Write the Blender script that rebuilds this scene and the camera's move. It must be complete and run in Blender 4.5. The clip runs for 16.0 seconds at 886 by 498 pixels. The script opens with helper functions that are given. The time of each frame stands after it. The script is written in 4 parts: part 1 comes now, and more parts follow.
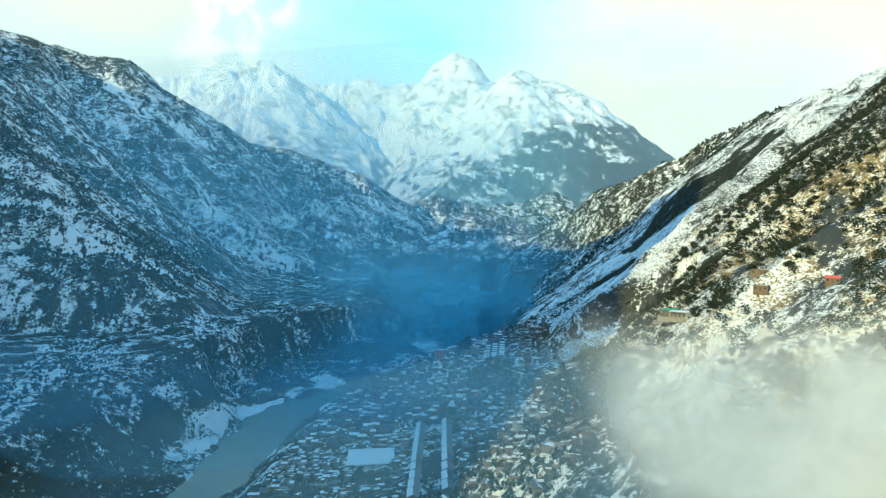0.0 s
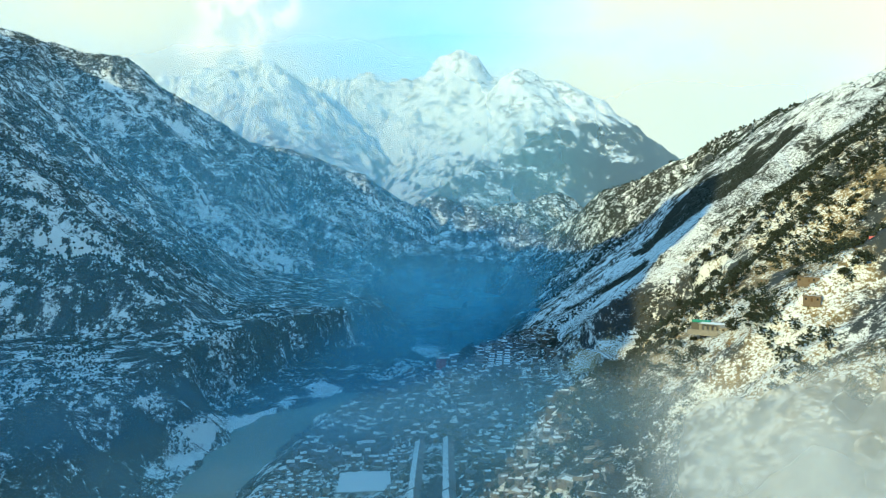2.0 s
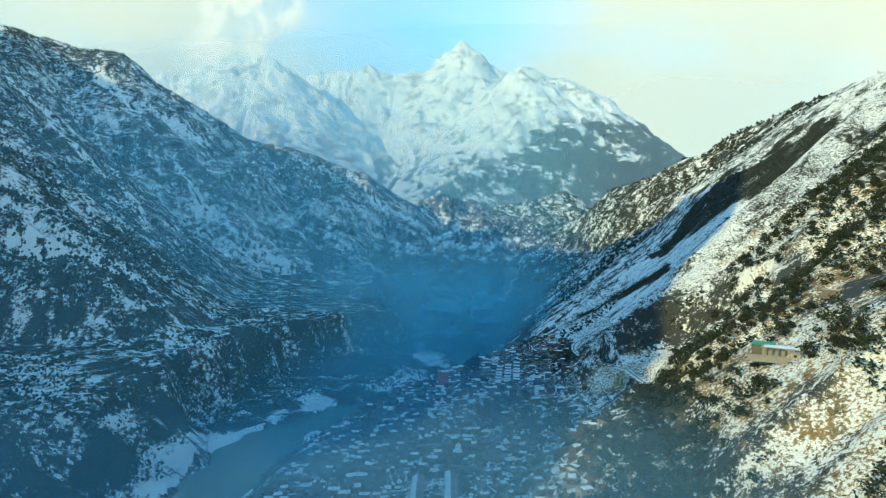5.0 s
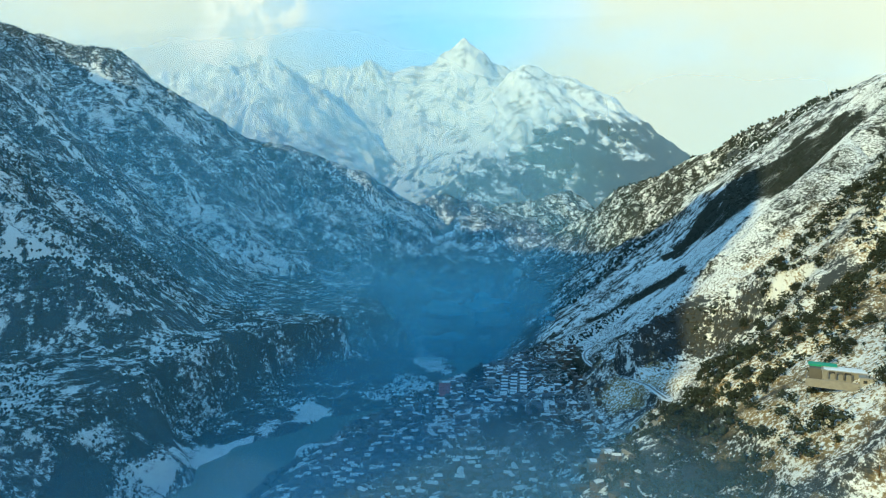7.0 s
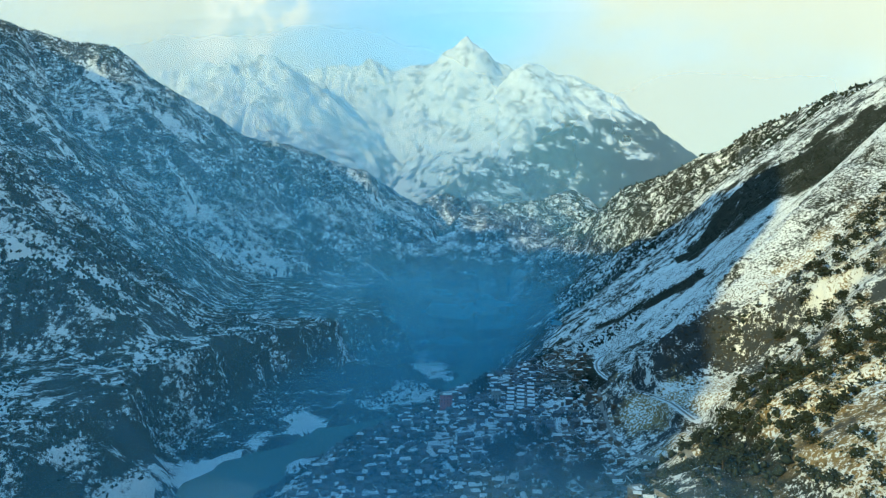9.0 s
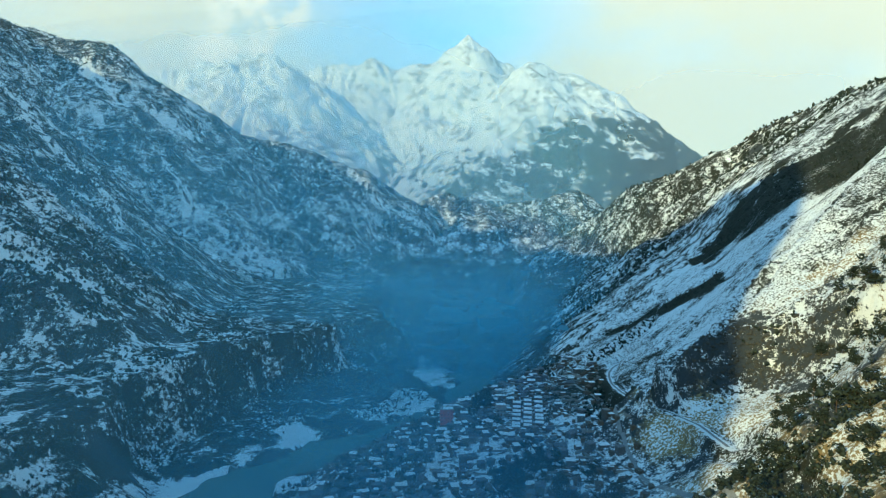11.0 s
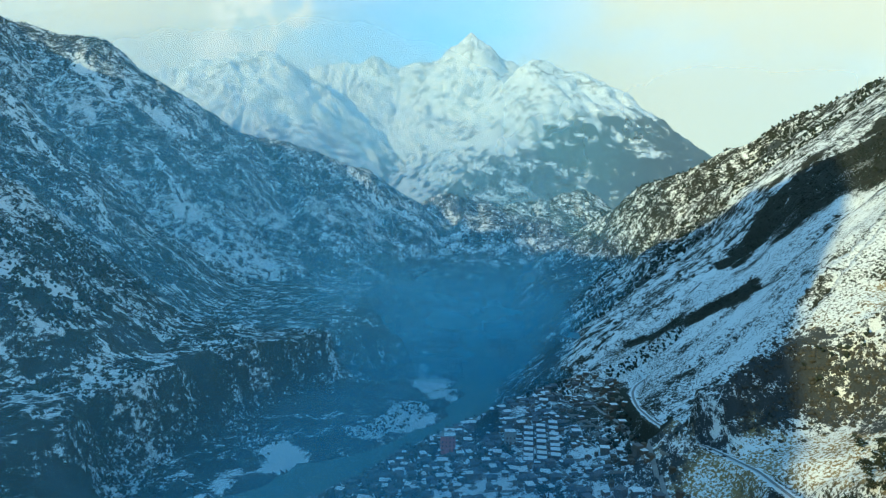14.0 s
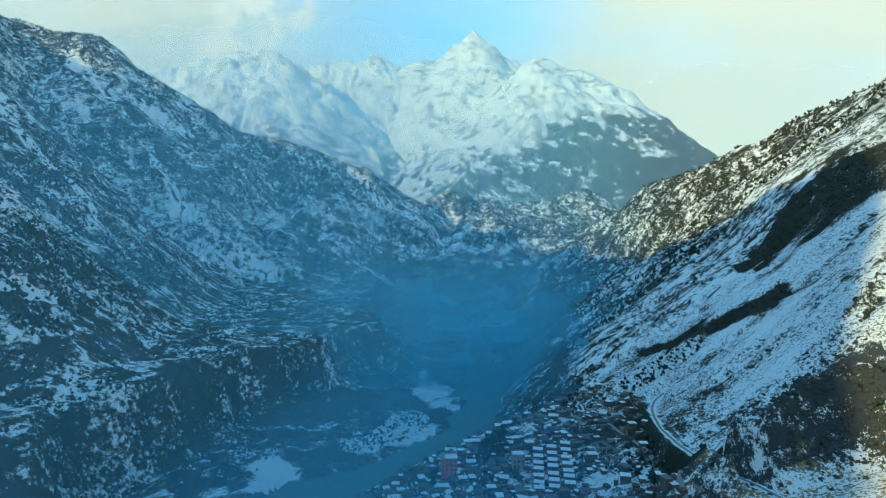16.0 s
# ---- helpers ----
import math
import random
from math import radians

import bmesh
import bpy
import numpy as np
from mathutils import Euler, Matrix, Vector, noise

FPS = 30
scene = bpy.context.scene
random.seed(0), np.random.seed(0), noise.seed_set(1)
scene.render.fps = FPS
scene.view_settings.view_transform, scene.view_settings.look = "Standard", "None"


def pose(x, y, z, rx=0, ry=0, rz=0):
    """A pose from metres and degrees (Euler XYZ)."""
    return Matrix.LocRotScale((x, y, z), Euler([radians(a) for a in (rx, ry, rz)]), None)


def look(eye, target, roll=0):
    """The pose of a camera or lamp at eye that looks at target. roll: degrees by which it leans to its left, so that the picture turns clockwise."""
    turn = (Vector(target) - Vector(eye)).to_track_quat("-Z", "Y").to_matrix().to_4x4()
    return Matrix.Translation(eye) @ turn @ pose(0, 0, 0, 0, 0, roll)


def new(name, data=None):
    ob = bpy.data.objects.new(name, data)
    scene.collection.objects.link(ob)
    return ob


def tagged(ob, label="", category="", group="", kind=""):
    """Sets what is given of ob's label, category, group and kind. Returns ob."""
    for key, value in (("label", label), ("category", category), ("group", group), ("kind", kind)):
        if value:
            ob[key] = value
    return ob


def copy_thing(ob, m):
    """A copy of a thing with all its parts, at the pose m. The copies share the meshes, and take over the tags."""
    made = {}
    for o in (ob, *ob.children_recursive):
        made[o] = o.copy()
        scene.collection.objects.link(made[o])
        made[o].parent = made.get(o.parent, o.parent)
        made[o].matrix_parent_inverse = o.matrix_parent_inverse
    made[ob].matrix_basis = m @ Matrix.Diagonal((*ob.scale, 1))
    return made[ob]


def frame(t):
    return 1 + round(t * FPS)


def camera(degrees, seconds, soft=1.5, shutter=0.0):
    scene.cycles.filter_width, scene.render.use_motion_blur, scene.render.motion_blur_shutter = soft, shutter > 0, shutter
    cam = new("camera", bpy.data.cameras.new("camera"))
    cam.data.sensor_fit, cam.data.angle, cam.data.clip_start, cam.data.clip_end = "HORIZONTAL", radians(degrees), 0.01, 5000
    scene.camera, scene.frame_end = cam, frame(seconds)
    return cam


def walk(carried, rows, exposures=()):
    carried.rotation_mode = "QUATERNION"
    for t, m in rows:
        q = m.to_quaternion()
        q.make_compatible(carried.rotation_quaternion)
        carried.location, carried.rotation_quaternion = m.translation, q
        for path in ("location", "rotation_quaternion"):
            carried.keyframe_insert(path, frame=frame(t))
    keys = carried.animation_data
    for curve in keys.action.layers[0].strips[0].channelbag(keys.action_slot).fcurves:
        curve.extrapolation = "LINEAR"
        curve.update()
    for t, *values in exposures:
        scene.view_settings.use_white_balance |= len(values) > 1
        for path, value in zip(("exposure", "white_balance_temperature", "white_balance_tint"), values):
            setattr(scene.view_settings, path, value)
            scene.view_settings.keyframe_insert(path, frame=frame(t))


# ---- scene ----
cam = camera(73.0, 16.0, soft=1.15)
METRES, EYE, TILT, LEAN, TURN = 350.0, 240.0, -2.2, 0.0, 0.0
ROWS = [
    (0.0, 0.0, 0.0, 0.0, -0.0, 0.0, -0.0),
    (0.5, 0.0005, 0.0317, 0.0025, 0.08, 0.03, -0.02),
    (1.0, 0.001, 0.0634, 0.0055, 0.18, 0.08, -0.05),
    (1.5, 0.0009, 0.0949, 0.0083, 0.27, 0.09, -0.07),
    (2.0, 0.0011, 0.1263, 0.011, 0.39, 0.11, -0.09),
    (2.5, 0.0021, 0.1579, 0.0131, 0.49, 0.1, -0.11),
    (3.0, 0.0019, 0.1916, 0.0162, 0.61, 0.07, -0.13),
    (3.5, 0.0025, 0.2231, 0.0189, 0.71, 0.07, -0.16),
    (4.0, 0.0029, 0.2535, 0.021, 0.83, 0.09, -0.16),
    (6.5, 0.0056, 0.4091, 0.0349, 1.37, 0.07, -0.17),
    (7.0, 0.0055, 0.4403, 0.0376, 1.46, 0.06, -0.17),
    (7.5, 0.0058, 0.4715, 0.0404, 1.58, 0.05, -0.18),
    (8.0, 0.0058, 0.5025, 0.0426, 1.69, 0.05, -0.19),
    (8.5, 0.006, 0.5337, 0.0452, 1.8, 0.06, -0.21),
    (9.0, 0.0065, 0.5648, 0.0473, 1.88, 0.08, -0.22),
    (11.5, 0.0107, 0.7175, 0.0609, 2.35, 0.15, -0.23),
    (12.0, 0.0109, 0.7484, 0.0632, 2.45, 0.13, -0.24),
    (12.5, 0.0111, 0.7795, 0.0661, 2.55, 0.11, -0.25),
    (13.0, 0.0115, 0.8106, 0.0689, 2.65, 0.12, -0.26),
    (13.5, 0.0116, 0.8415, 0.0715, 2.76, 0.14, -0.27),
    (14.0, 0.012, 0.8724, 0.0743, 2.87, 0.17, -0.26),
    (14.5, 0.0121, 0.9033, 0.0779, 2.98, 0.19, -0.25),
    (15.0, 0.0127, 0.9344, 0.0801, 3.1, 0.18, -0.25),
    (15.5, 0.0125, 0.9653, 0.0818, 3.2, 0.2, -0.26),
    (16.0, 0.0123, 0.9961, 0.0848, 3.31, 0.18, -0.26),
]
walk(cam, [(t, pose(0, 0, EYE, TILT, LEAN, TURN) @ pose(METRES * 0.45 * x, METRES * y, METRES * 0.45 * z, 90 + 0.45 * pitch, roll, 0.45 * yaw)) for t, x, y, z, yaw, pitch, roll in ROWS],
     exposures=[(0.0, 0.98, 4850, -3), (3.5, 0.82, 4850, -3), (9.0, 0.73, 4850, -3), (16.0, 0.70, 4750, -3)])

# ---- light ----
SUN_EL, SUN_AZ = 21.0, 228.0   # degrees; azimuth clockwise from the valley's axis (+y)
world = bpy.data.worlds.new("sky")
scene.world = world
world.use_nodes = True
wn, wl = world.node_tree.nodes, world.node_tree.links
wn.clear()
w_out = wn.new("ShaderNodeOutputWorld")
w_bg = wn.new("ShaderNodeBackground")
w_sky = wn.new("ShaderNodeTexSky")
w_sky.sky_type = "NISHITA"
w_sky.sun_disc = False
w_sky.sun_elevation = radians(SUN_EL)
w_sky.sun_rotation = radians(SUN_AZ)
w_sky.altitude = 1500
w_sky.air_density, w_sky.dust_density, w_sky.ozone_density = 1.0, 0.6, 1.0
w_co = wn.new("ShaderNodeTexCoord")
w_dir = w_co.outputs["Generated"]


def sky_math(op, *args):
    k = wn.new("ShaderNodeMath")
    k.operation = op
    for i, v in enumerate(args):
        if isinstance(v, (int, float)):
            k.inputs[i].default_value = v
        else:
            wl.new(v, k.inputs[i])
    return k.outputs[0]


def sky_step(v, lo, hi, top=1.0):
    k = wn.new("ShaderNodeMapRange")
    k.interpolation_type = "SMOOTHSTEP"
    wl.new(v, k.inputs["Value"])
    k.inputs["From Min"].default_value, k.inputs["From Max"].default_value, k.inputs["To Max"].default_value = lo, hi, top
    return k.outputs["Result"]


def sky_noise(scale, detail, stretch, shift):
    mp = wn.new("ShaderNodeMapping")
    mp.inputs["Scale"].default_value, mp.inputs["Location"].default_value = stretch, shift
    t = wn.new("ShaderNodeTexNoise")
    t.inputs["Scale"].default_value, t.inputs["Detail"].default_value, t.inputs["Roughness"].default_value = scale, detail, 0.55
    wl.new(w_dir, mp.inputs["Vector"])
    wl.new(mp.outputs["Vector"], t.inputs["Vector"])
    return t.outputs["Fac"]


def toward(way):
    k = wn.new("ShaderNodeVectorMath")
    k.operation = "DOT_PRODUCT"
    wl.new(w_dir, k.inputs[0])
    k.inputs[1].default_value = Vector(way).normalized()
    return k.outputs["Value"]


PUFFS = [(-0.403, 1, 0.288), (-0.378, 1, 0.307), (-0.357, 1, 0.332), (-0.371, 1, 0.360), (-0.331, 1, 0.304), (-0.317, 1, 0.336), (-0.277, 1, 0.362), (-0.302, 1, 0.366)]
# a thin veil of cloud over the sunny side, and one small puff over the range
w_up = wn.new("ShaderNodeSeparateXYZ")
wl.new(w_dir, w_up.inputs[0])
low_sky = sky_math("SUBTRACT", 1.0, sky_step(w_up.outputs["Z"], 0.36, 0.66, 0.88))
gap = sky_step(toward((-0.03, 1, 0.50)), 0.94, 1.0, 0.28)
veil = sky_math("ADD", sky_math("MULTIPLY", sky_step(toward((1.0, 0.75, 0.15)), 0.55, 0.97), 0.25), sky_math("SUBTRACT", 0.78, gap))
veil = sky_math("MULTIPLY", veil, sky_math("ADD", 0.55, sky_math("MULTIPLY", sky_noise(3.2, 6, (1, 1, 2.2), (0.3, 0.1, 0.2)), 0.9)))
veil = sky_math("MULTIPLY", sky_step(veil, 0.05, 1.0, 0.95), low_sky)
puff = 0.0
for way in PUFFS:
    puff = sky_math("MAXIMUM", puff, sky_step(toward(way), math.cos(radians(2.4)), math.cos(radians(0.8))))
puff = sky_math("MULTIPLY", puff, sky_step(sky_noise(24, 8, (1, 1, 0.9), (0.71, 0.23, 0.15)), 0.43, 0.55, 0.9))
w_mix = wn.new("ShaderNodeMix")
w_mix.data_type = "RGBA"
w_mix.inputs["B"].default_value = (4.9, 3.9, 2.05, 1)     # sunlit cloud
wl.new(veil, w_mix.inputs["Factor"])
w_teal = wn.new("ShaderNodeMix")
w_teal.data_type, w_teal.blend_type = "RGBA", "MULTIPLY"
w_teal.inputs["Factor"].default_value = 1.0
w_teal.inputs["B"].default_value = (0.76, 1.52, 1.40, 1)     # the film's cool cast
wl.new(w_sky.outputs["Color"], w_teal.inputs["A"])
wl.new(w_teal.outputs["Result"], w_mix.inputs["A"])
w_puff = wn.new("ShaderNodeMix")
w_puff.data_type = "RGBA"
w_puff.inputs["B"].default_value = (5.8, 4.7, 2.9, 1)
wl.new(puff, w_puff.inputs["Factor"])
wl.new(w_mix.outputs["Result"], w_puff.inputs["A"])
wl.new(w_puff.outputs["Result"], w_bg.inputs["Color"])
wl.new(w_bg.outputs["Background"], w_out.inputs["Surface"])
w_bg.inputs["Strength"].default_value = 0.15

sun_way = Vector((math.sin(radians(SUN_AZ)) * math.cos(radians(SUN_EL)), math.cos(radians(SUN_AZ)) * math.cos(radians(SUN_EL)), math.sin(radians(SUN_EL))))
sun = new("sun", bpy.data.lights.new("sun", "SUN"))
sun.matrix_world = look(sun_way * 3000, (0, 0, 0))
sun.data.energy, sun.data.angle, sun.data.color = 2.8, radians(0.5), (1.0, 0.68, 0.19)

# ---- materials ----
def material(name):
    m = bpy.data.materials.new(name)
    m.use_nodes = True
    n, l = m.node_tree.nodes, m.node_tree.links
    return m, n, l, n["Principled BSDF"]


def noise_node(n, l, scale, detail=4.0, rough=0.55, stretch=(1, 1, 1), source="Object"):
    co = n.new("ShaderNodeTexCoord")
    mp = n.new("ShaderNodeMapping")
    mp.inputs["Scale"].default_value = stretch
    t = n.new("ShaderNodeTexNoise")
    t.inputs["Scale"].default_value, t.inputs["Detail"].default_value, t.inputs["Roughness"].default_value = scale, detail, rough
    l.new(co.outputs[source], mp.inputs["Vector"])
    l.new(mp.outputs["Vector"], t.inputs["Vector"])
    return t.outputs["Fac"]


def math_node(n, l, op, a, b=0.0, clamp=False):
    k = n.new("ShaderNodeMath")
    k.operation, k.use_clamp = op, clamp
    for i, v in enumerate((a, b)):
        if isinstance(v, (int, float)):
            k.inputs[i].default_value = v
        else:
            l.new(v, k.inputs[i])
    return k.outputs[0]


def step_node(n, l, v, lo, hi):
    k = n.new("ShaderNodeMapRange")
    k.interpolation_type = "SMOOTHSTEP"
    for key, q in (("Value", v), ("From Min", lo), ("From Max", hi)):
        if isinstance(q, (int, float)):
            k.inputs[key].default_value = q
        else:
            l.new(q, k.inputs[key])
    return k.outputs["Result"]


def mix_node(n, l, f, a, b):
    k = n.new("ShaderNodeMix")
    k.data_type = "RGBA"
    for key, v in (("Factor", f), ("A", a), ("B", b)):
        if isinstance(v, tuple):
            k.inputs[key].default_value = (*v, 1)
        elif isinstance(v, (int, float)):
            k.inputs[key].default_value = v
        else:
            l.new(v, k.inputs[key])
    return k.outputs["Result"]


def attribute(n, name):
    a = n.new("ShaderNodeAttribute")
    a.attribute_name = name
    return a.outputs["Fac"]


def ground_material():
    m, n, l, p = material("snowy_ground")
    snow, scrub, dry, stone = attribute(n, "snow"), attribute(n, "scrub"), attribute(n, "dry"), attribute(n, "stone")
    coarse = noise_node(n, l, 0.055, 6, 0.62)
    fine = noise_node(n, l, 0.20, 8, 0.68)
    tuft = noise_node(n, l, 1.15, 5, 0.68)
    grain = noise_node(n, l, 0.9, 4, 0.6)
    field = math_node(n, l, "ADD", math_node(n, l, "ADD", math_node(n, l, "MULTIPLY", coarse, 0.32), math_node(n, l, "MULTIPLY", fine, 0.43)), math_node(n, l, "MULTIPLY", tuft, 0.25))
    field = math_node(n, l, "ADD", field, math_node(n, l, "MULTIPLY", math_node(n, l, "MULTIPLY", dry, 0.9, True), math_node(n, l, "SUBTRACT", noise_node(n, l, 0.62, 7, 0.72), field)))
    broad = noise_node(n, l, 0.016, 9, 0.66)
    field = math_node(n, l, "ADD", field, math_node(n, l, "MULTIPLY", attribute(n, "away"), math_node(n, l, "SUBTRACT", broad, field)))
    gap = math_node(n, l, "SUBTRACT", 0.645, math_node(n, l, "MULTIPLY", snow, 0.30))
    blur = math_node(n, l, "ADD", 0.024, math_node(n, l, "MULTIPLY", attribute(n, "away"), 0.055))
    cover = step_node(n, l, field, math_node(n, l, "SUBTRACT", gap, blur), math_node(n, l, "ADD", gap, blur))
    soil = mix_node(n, l, grain, (0.030, 0.038, 0.044), (0.075, 0.082, 0.086))
    straw = mix_node(n, l, fine, (0.20, 0.14, 0.06), (0.34, 0.26, 0.12))
    bush = mix_node(n, l, fine, (0.016, 0.020, 0.016), (0.05, 0.05, 0.034))
    ground = mix_node(n, l, step_node(n, l, math_node(n, l, "ADD", dry, fine), 0.75, 1.1), soil, straw)
    ground = mix_node(n, l, step_node(n, l, math_node(n, l, "ADD", scrub, coarse), 0.62, 0.95), ground, bush)
    # far rock made paler: distance haze put into its base colour
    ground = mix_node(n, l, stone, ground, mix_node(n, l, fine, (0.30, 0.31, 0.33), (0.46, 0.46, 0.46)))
    white = mix_node(n, l, grain, (0.74, 0.76, 0.78), (0.86, 0.87, 0.88))
    l.new(mix_node(n, l, cover, ground, white), p.inputs["Base Color"])
    p.inputs["Roughness"].default_value = 0.85
    p.inputs["Specular IOR Level"].default_value = 0.15
    bump = n.new("ShaderNodeBump")
    bump.inputs["Strength"].default_value, bump.inputs["Distance"].default_value = 0.9, 2.2
    l.new(math_node(n, l, "ADD", fine, math_node(n, l, "MULTIPLY", grain, 0.25)), bump.inputs["Height"])
    l.new(bump.outputs["Normal"], p.inputs["Normal"])
    return m


def water_material():
    m, n, l, p = material("river_water")
    l.new(mix_node(n, l, noise_node(n, l, 0.02, 3), (0.10, 0.16, 0.15), (0.17, 0.21, 0.18)), p.inputs["Base Color"])
    p.inputs["Roughness"].default_value = 0.22
    p.inputs["IOR"].default_value = 1.33
    bump = n.new("ShaderNodeBump")
    bump.inputs["Strength"].default_value, bump.inputs["Distance"].default_value = 0.25, 0.3
    l.new(noise_node(n, l, 0.35, 4), bump.inputs["Height"])
    l.new(bump.outputs["Normal"], p.inputs["Normal"])
    return m


GROUND, WATER = ground_material(), water_material()

# ---- the valley's shape ----
def lattice(x, y, seed):
    xi, yi = np.floor(x).astype(np.int64), np.floor(y).astype(np.int64)
    fx, fy = x - xi, y - yi
    u, v = fx * fx * fx * (fx * (fx * 6 - 15) + 10), fy * fy * fy * (fy * (fy * 6 - 15) + 10)

    def corner(ox, oy):
        h = ((xi + ox) * 374761393 + (yi + oy) * 668265263 + seed * 974711) & 0xFFFFFFFF
        h = ((h ^ (h >> 13)) * 1274126177) & 0xFFFFFFFF
        a = ((h ^ (h >> 16)) & 0xFFFF) * (2 * np.pi / 65536)
        return np.cos(a) * (fx - ox) + np.sin(a) * (fy - oy)

    low = corner(0, 0) * (1 - u) + corner(1, 0) * u
    high = corner(0, 1) * (1 - u) + corner(1, 1) * u
    return (low * (1 - v) + high * v) * 1.5


def fbm(x, y, size, octaves, seed):
    total, amp = 0, 1.0
    for k in range(octaves):
        total = total + amp * lattice(x / size + 17.3 * k, y / size - 9.1 * k, seed + k)
        amp, size = amp * 0.5, size * 0.5
    return total


def smooth(a, b, v):
    t = np.clip((v - a) / (b - a), 0, 1)
    return t * t * (3 - 2 * t)


def near_line(x, y, pts):
    """Distance to a line of points, the side (left of its way is plus) and the height or width carried along it."""
    best, side, carried, along, run = np.full(x.shape, 1e9), np.zeros(x.shape), np.zeros(x.shape), np.zeros(x.shape), 0.0
    for a, b in zip(pts, pts[1:]):
        dx, dy = b[0] - a[0], b[1] - a[1]
        n2 = dx * dx + dy * dy
        t = np.clip(((x - a[0]) * dx + (y - a[1]) * dy) / n2, 0, 1)
        d = np.hypot(x - a[0] - t * dx, y - a[1] - t * dy)
        m = d < best
        best = np.where(m, d, best)
        side = np.where(m, np.sign(dx * (y - a[1]) - dy * (x - a[0])), side)
        carried = np.where(m, a[2] + t * (b[2] - a[2]), carried)
        along = np.where(m, run + t * n2 ** 0.5, along)
        run += n2 ** 0.5
    return best, side, carried, along


def ridge(x, y, pts, left, right, rib, width, seed, over):
    """A crest with its two flanks, cut by gullies that run down them."""
    top = np.full(x.shape, -1e9)
    far, along, run = np.zeros(x.shape), np.zeros(x.shape), 0.0
    for a, b in zip(pts, pts[1:]):
        dx, dy = b[0] - a[0], b[1] - a[1]
        n2 = dx * dx + dy * dy
        t = np.clip(((x - a[0]) * dx + (y - a[1]) * dy) / n2, 0, 1)
        d = np.hypot(x - a[0] - t * dx, y - a[1] - t * dy)
        slope = np.where(dx * (y - a[1]) - dy * (x - a[0]) > 0, left, right)
        h = a[2] + t * (b[2] - a[2]) - slope * (np.sqrt(d * d + 64) - 8)
        m = h > top
        top, far, along = np.where(m, h, top), np.where(m, d, far), np.where(m, run + t * n2 ** 0.5, along)
        run += n2 ** 0.5
    need = top > over - 1.3 * rib
    cut = np.zeros(x.shape)
    cut[need] = gullies(x[need], y[need], far[need], along[need], width, seed)
    down = smooth(0, 2.2 * width, far)
    return top - rib * down * (0.75 - 1.5 * cut), down * smooth(0.30, 0.06, cut)


def gullies(x, y, far, along, width, seed):
    wob = along / width + 0.45 * lattice(x / width / 1.3, y / width / 1.3, seed + 5)
    return np.abs(lattice(wob, far / width / 3.5, seed)) + 0.45 * np.abs(lattice(wob * 2.3, far / width / 1.6, seed + 1))

RIVER = [(-430, -700, 38), (-330, 0, 32), (-262, 300, 28), (-228, 500, 24), (-220, 600, 28), (-219, 725, 33), (-192, 810, 26), (-130, 880, 30), (-50, 945, 36), (15, 1020, 40), (55, 1130, 46),
         (50, 1280, 36), (35, 1430, 24), (40, 1700, 22), (95, 2000, 20), (130, 2350, 18), (60, 2600, 14)]
LEFT_EDGE = [(-620, -700, 60), (-480, 150, 66), (-400, 450, 72), (-355, 650, 75), (-345, 740, 76), (-345, 850, 80), (-310, 950, 87), (-280, 1070, 80), (-235, 1180, 75), (-165, 1290, 70), (-118, 1350, 65), (-150, 1480, 64), (-230, 1650, 66), (-210, 1900, 84), (-250, 2300, 100)]
TOWN_EDGE = [(290, 1500, 90), (262, 1200, 92), (225, 1040, 92), (180, 950, 92), (125, 895, 92), (72, 858, 84), (24, 832, 78), (-48, 762, 72), (-95, 705, 68), (-124, 610, 66), (-136, 510, 64), (-147, 400, 62), (-165, 200, 60), (-230, -700, 58)]
ROAD = [(172, 842, 104), (156, 818, 104), (146, 793, 105), (140, 770, 107), (133, 735, 110), (130, 695, 114), (132, 660, 117), (140, 625, 121), (146, 590, 124), (147, 555, 124)]
COULOIRS = [
    [(-1400, 2020, 24), (-1281, 1914, 22), (-1204, 1918, 18), (-1060, 1750, 14)],
    [(-960, 1620, 14), (-915, 1589, 13), (-837, 1558, 13), (-743, 1505, 15), (-700, 1480, 15)],
    [(-860, 1860, 20), (-784, 1853, 24), (-637, 1879, 34), (-512, 1891, 40)],
    [(-889, 2079, 12), (-782, 1994, 14), (-661, 1944, 18), (-577, 1941, 24), (-486, 1912, 30)],
    [(-429, 2736, 16), (-322, 2646, 26), (-204, 2617, 34), (-111, 2591, 40), (-65, 2555, 30)],
    [(-600, 960, 22), (-520, 967, 24), (-489, 989, 24), (-473, 1026, 16)],
    [(-1353, 2408, 16), (-1216, 2312, 24), (-1111, 2265, 16)],
    [(-1050, 2299, 22), (-978, 2314, 30), (-895, 2308, 20)],
]
DARK_BAND = [(318, 985, 0), (335, 985, 0), (363, 955, 0), (401, 935, 0), (420, 925, 0)]
TREE_STRIP = [(192, 950, 0), (222, 888, 0), (240, 862, 0), (262, 850, 0)]
BANK = [(142, 825, 0), (133, 792, 0), (126, 740, 0), (123, 692, 0), (121, 655, 0)]
TRACK = [(102, 829, 1.2), (113, 785, 1.2), (121, 719, 1.2), (112, 660, 1.2), (108, 600, 1.2), (112, 545, 1.2), (116, 500, 1.2), (112, 440, 1.2)]
RAVINE = [(152, 575, 0), (137, 500, 0), (119, 430, 0), (101, 360, 0), (84, 280, 0), (70, 180, 0)]
OUTCROP = [(158, 632, 0), (184, 637, 0), (206, 618, 0), (220, 580, 0)]
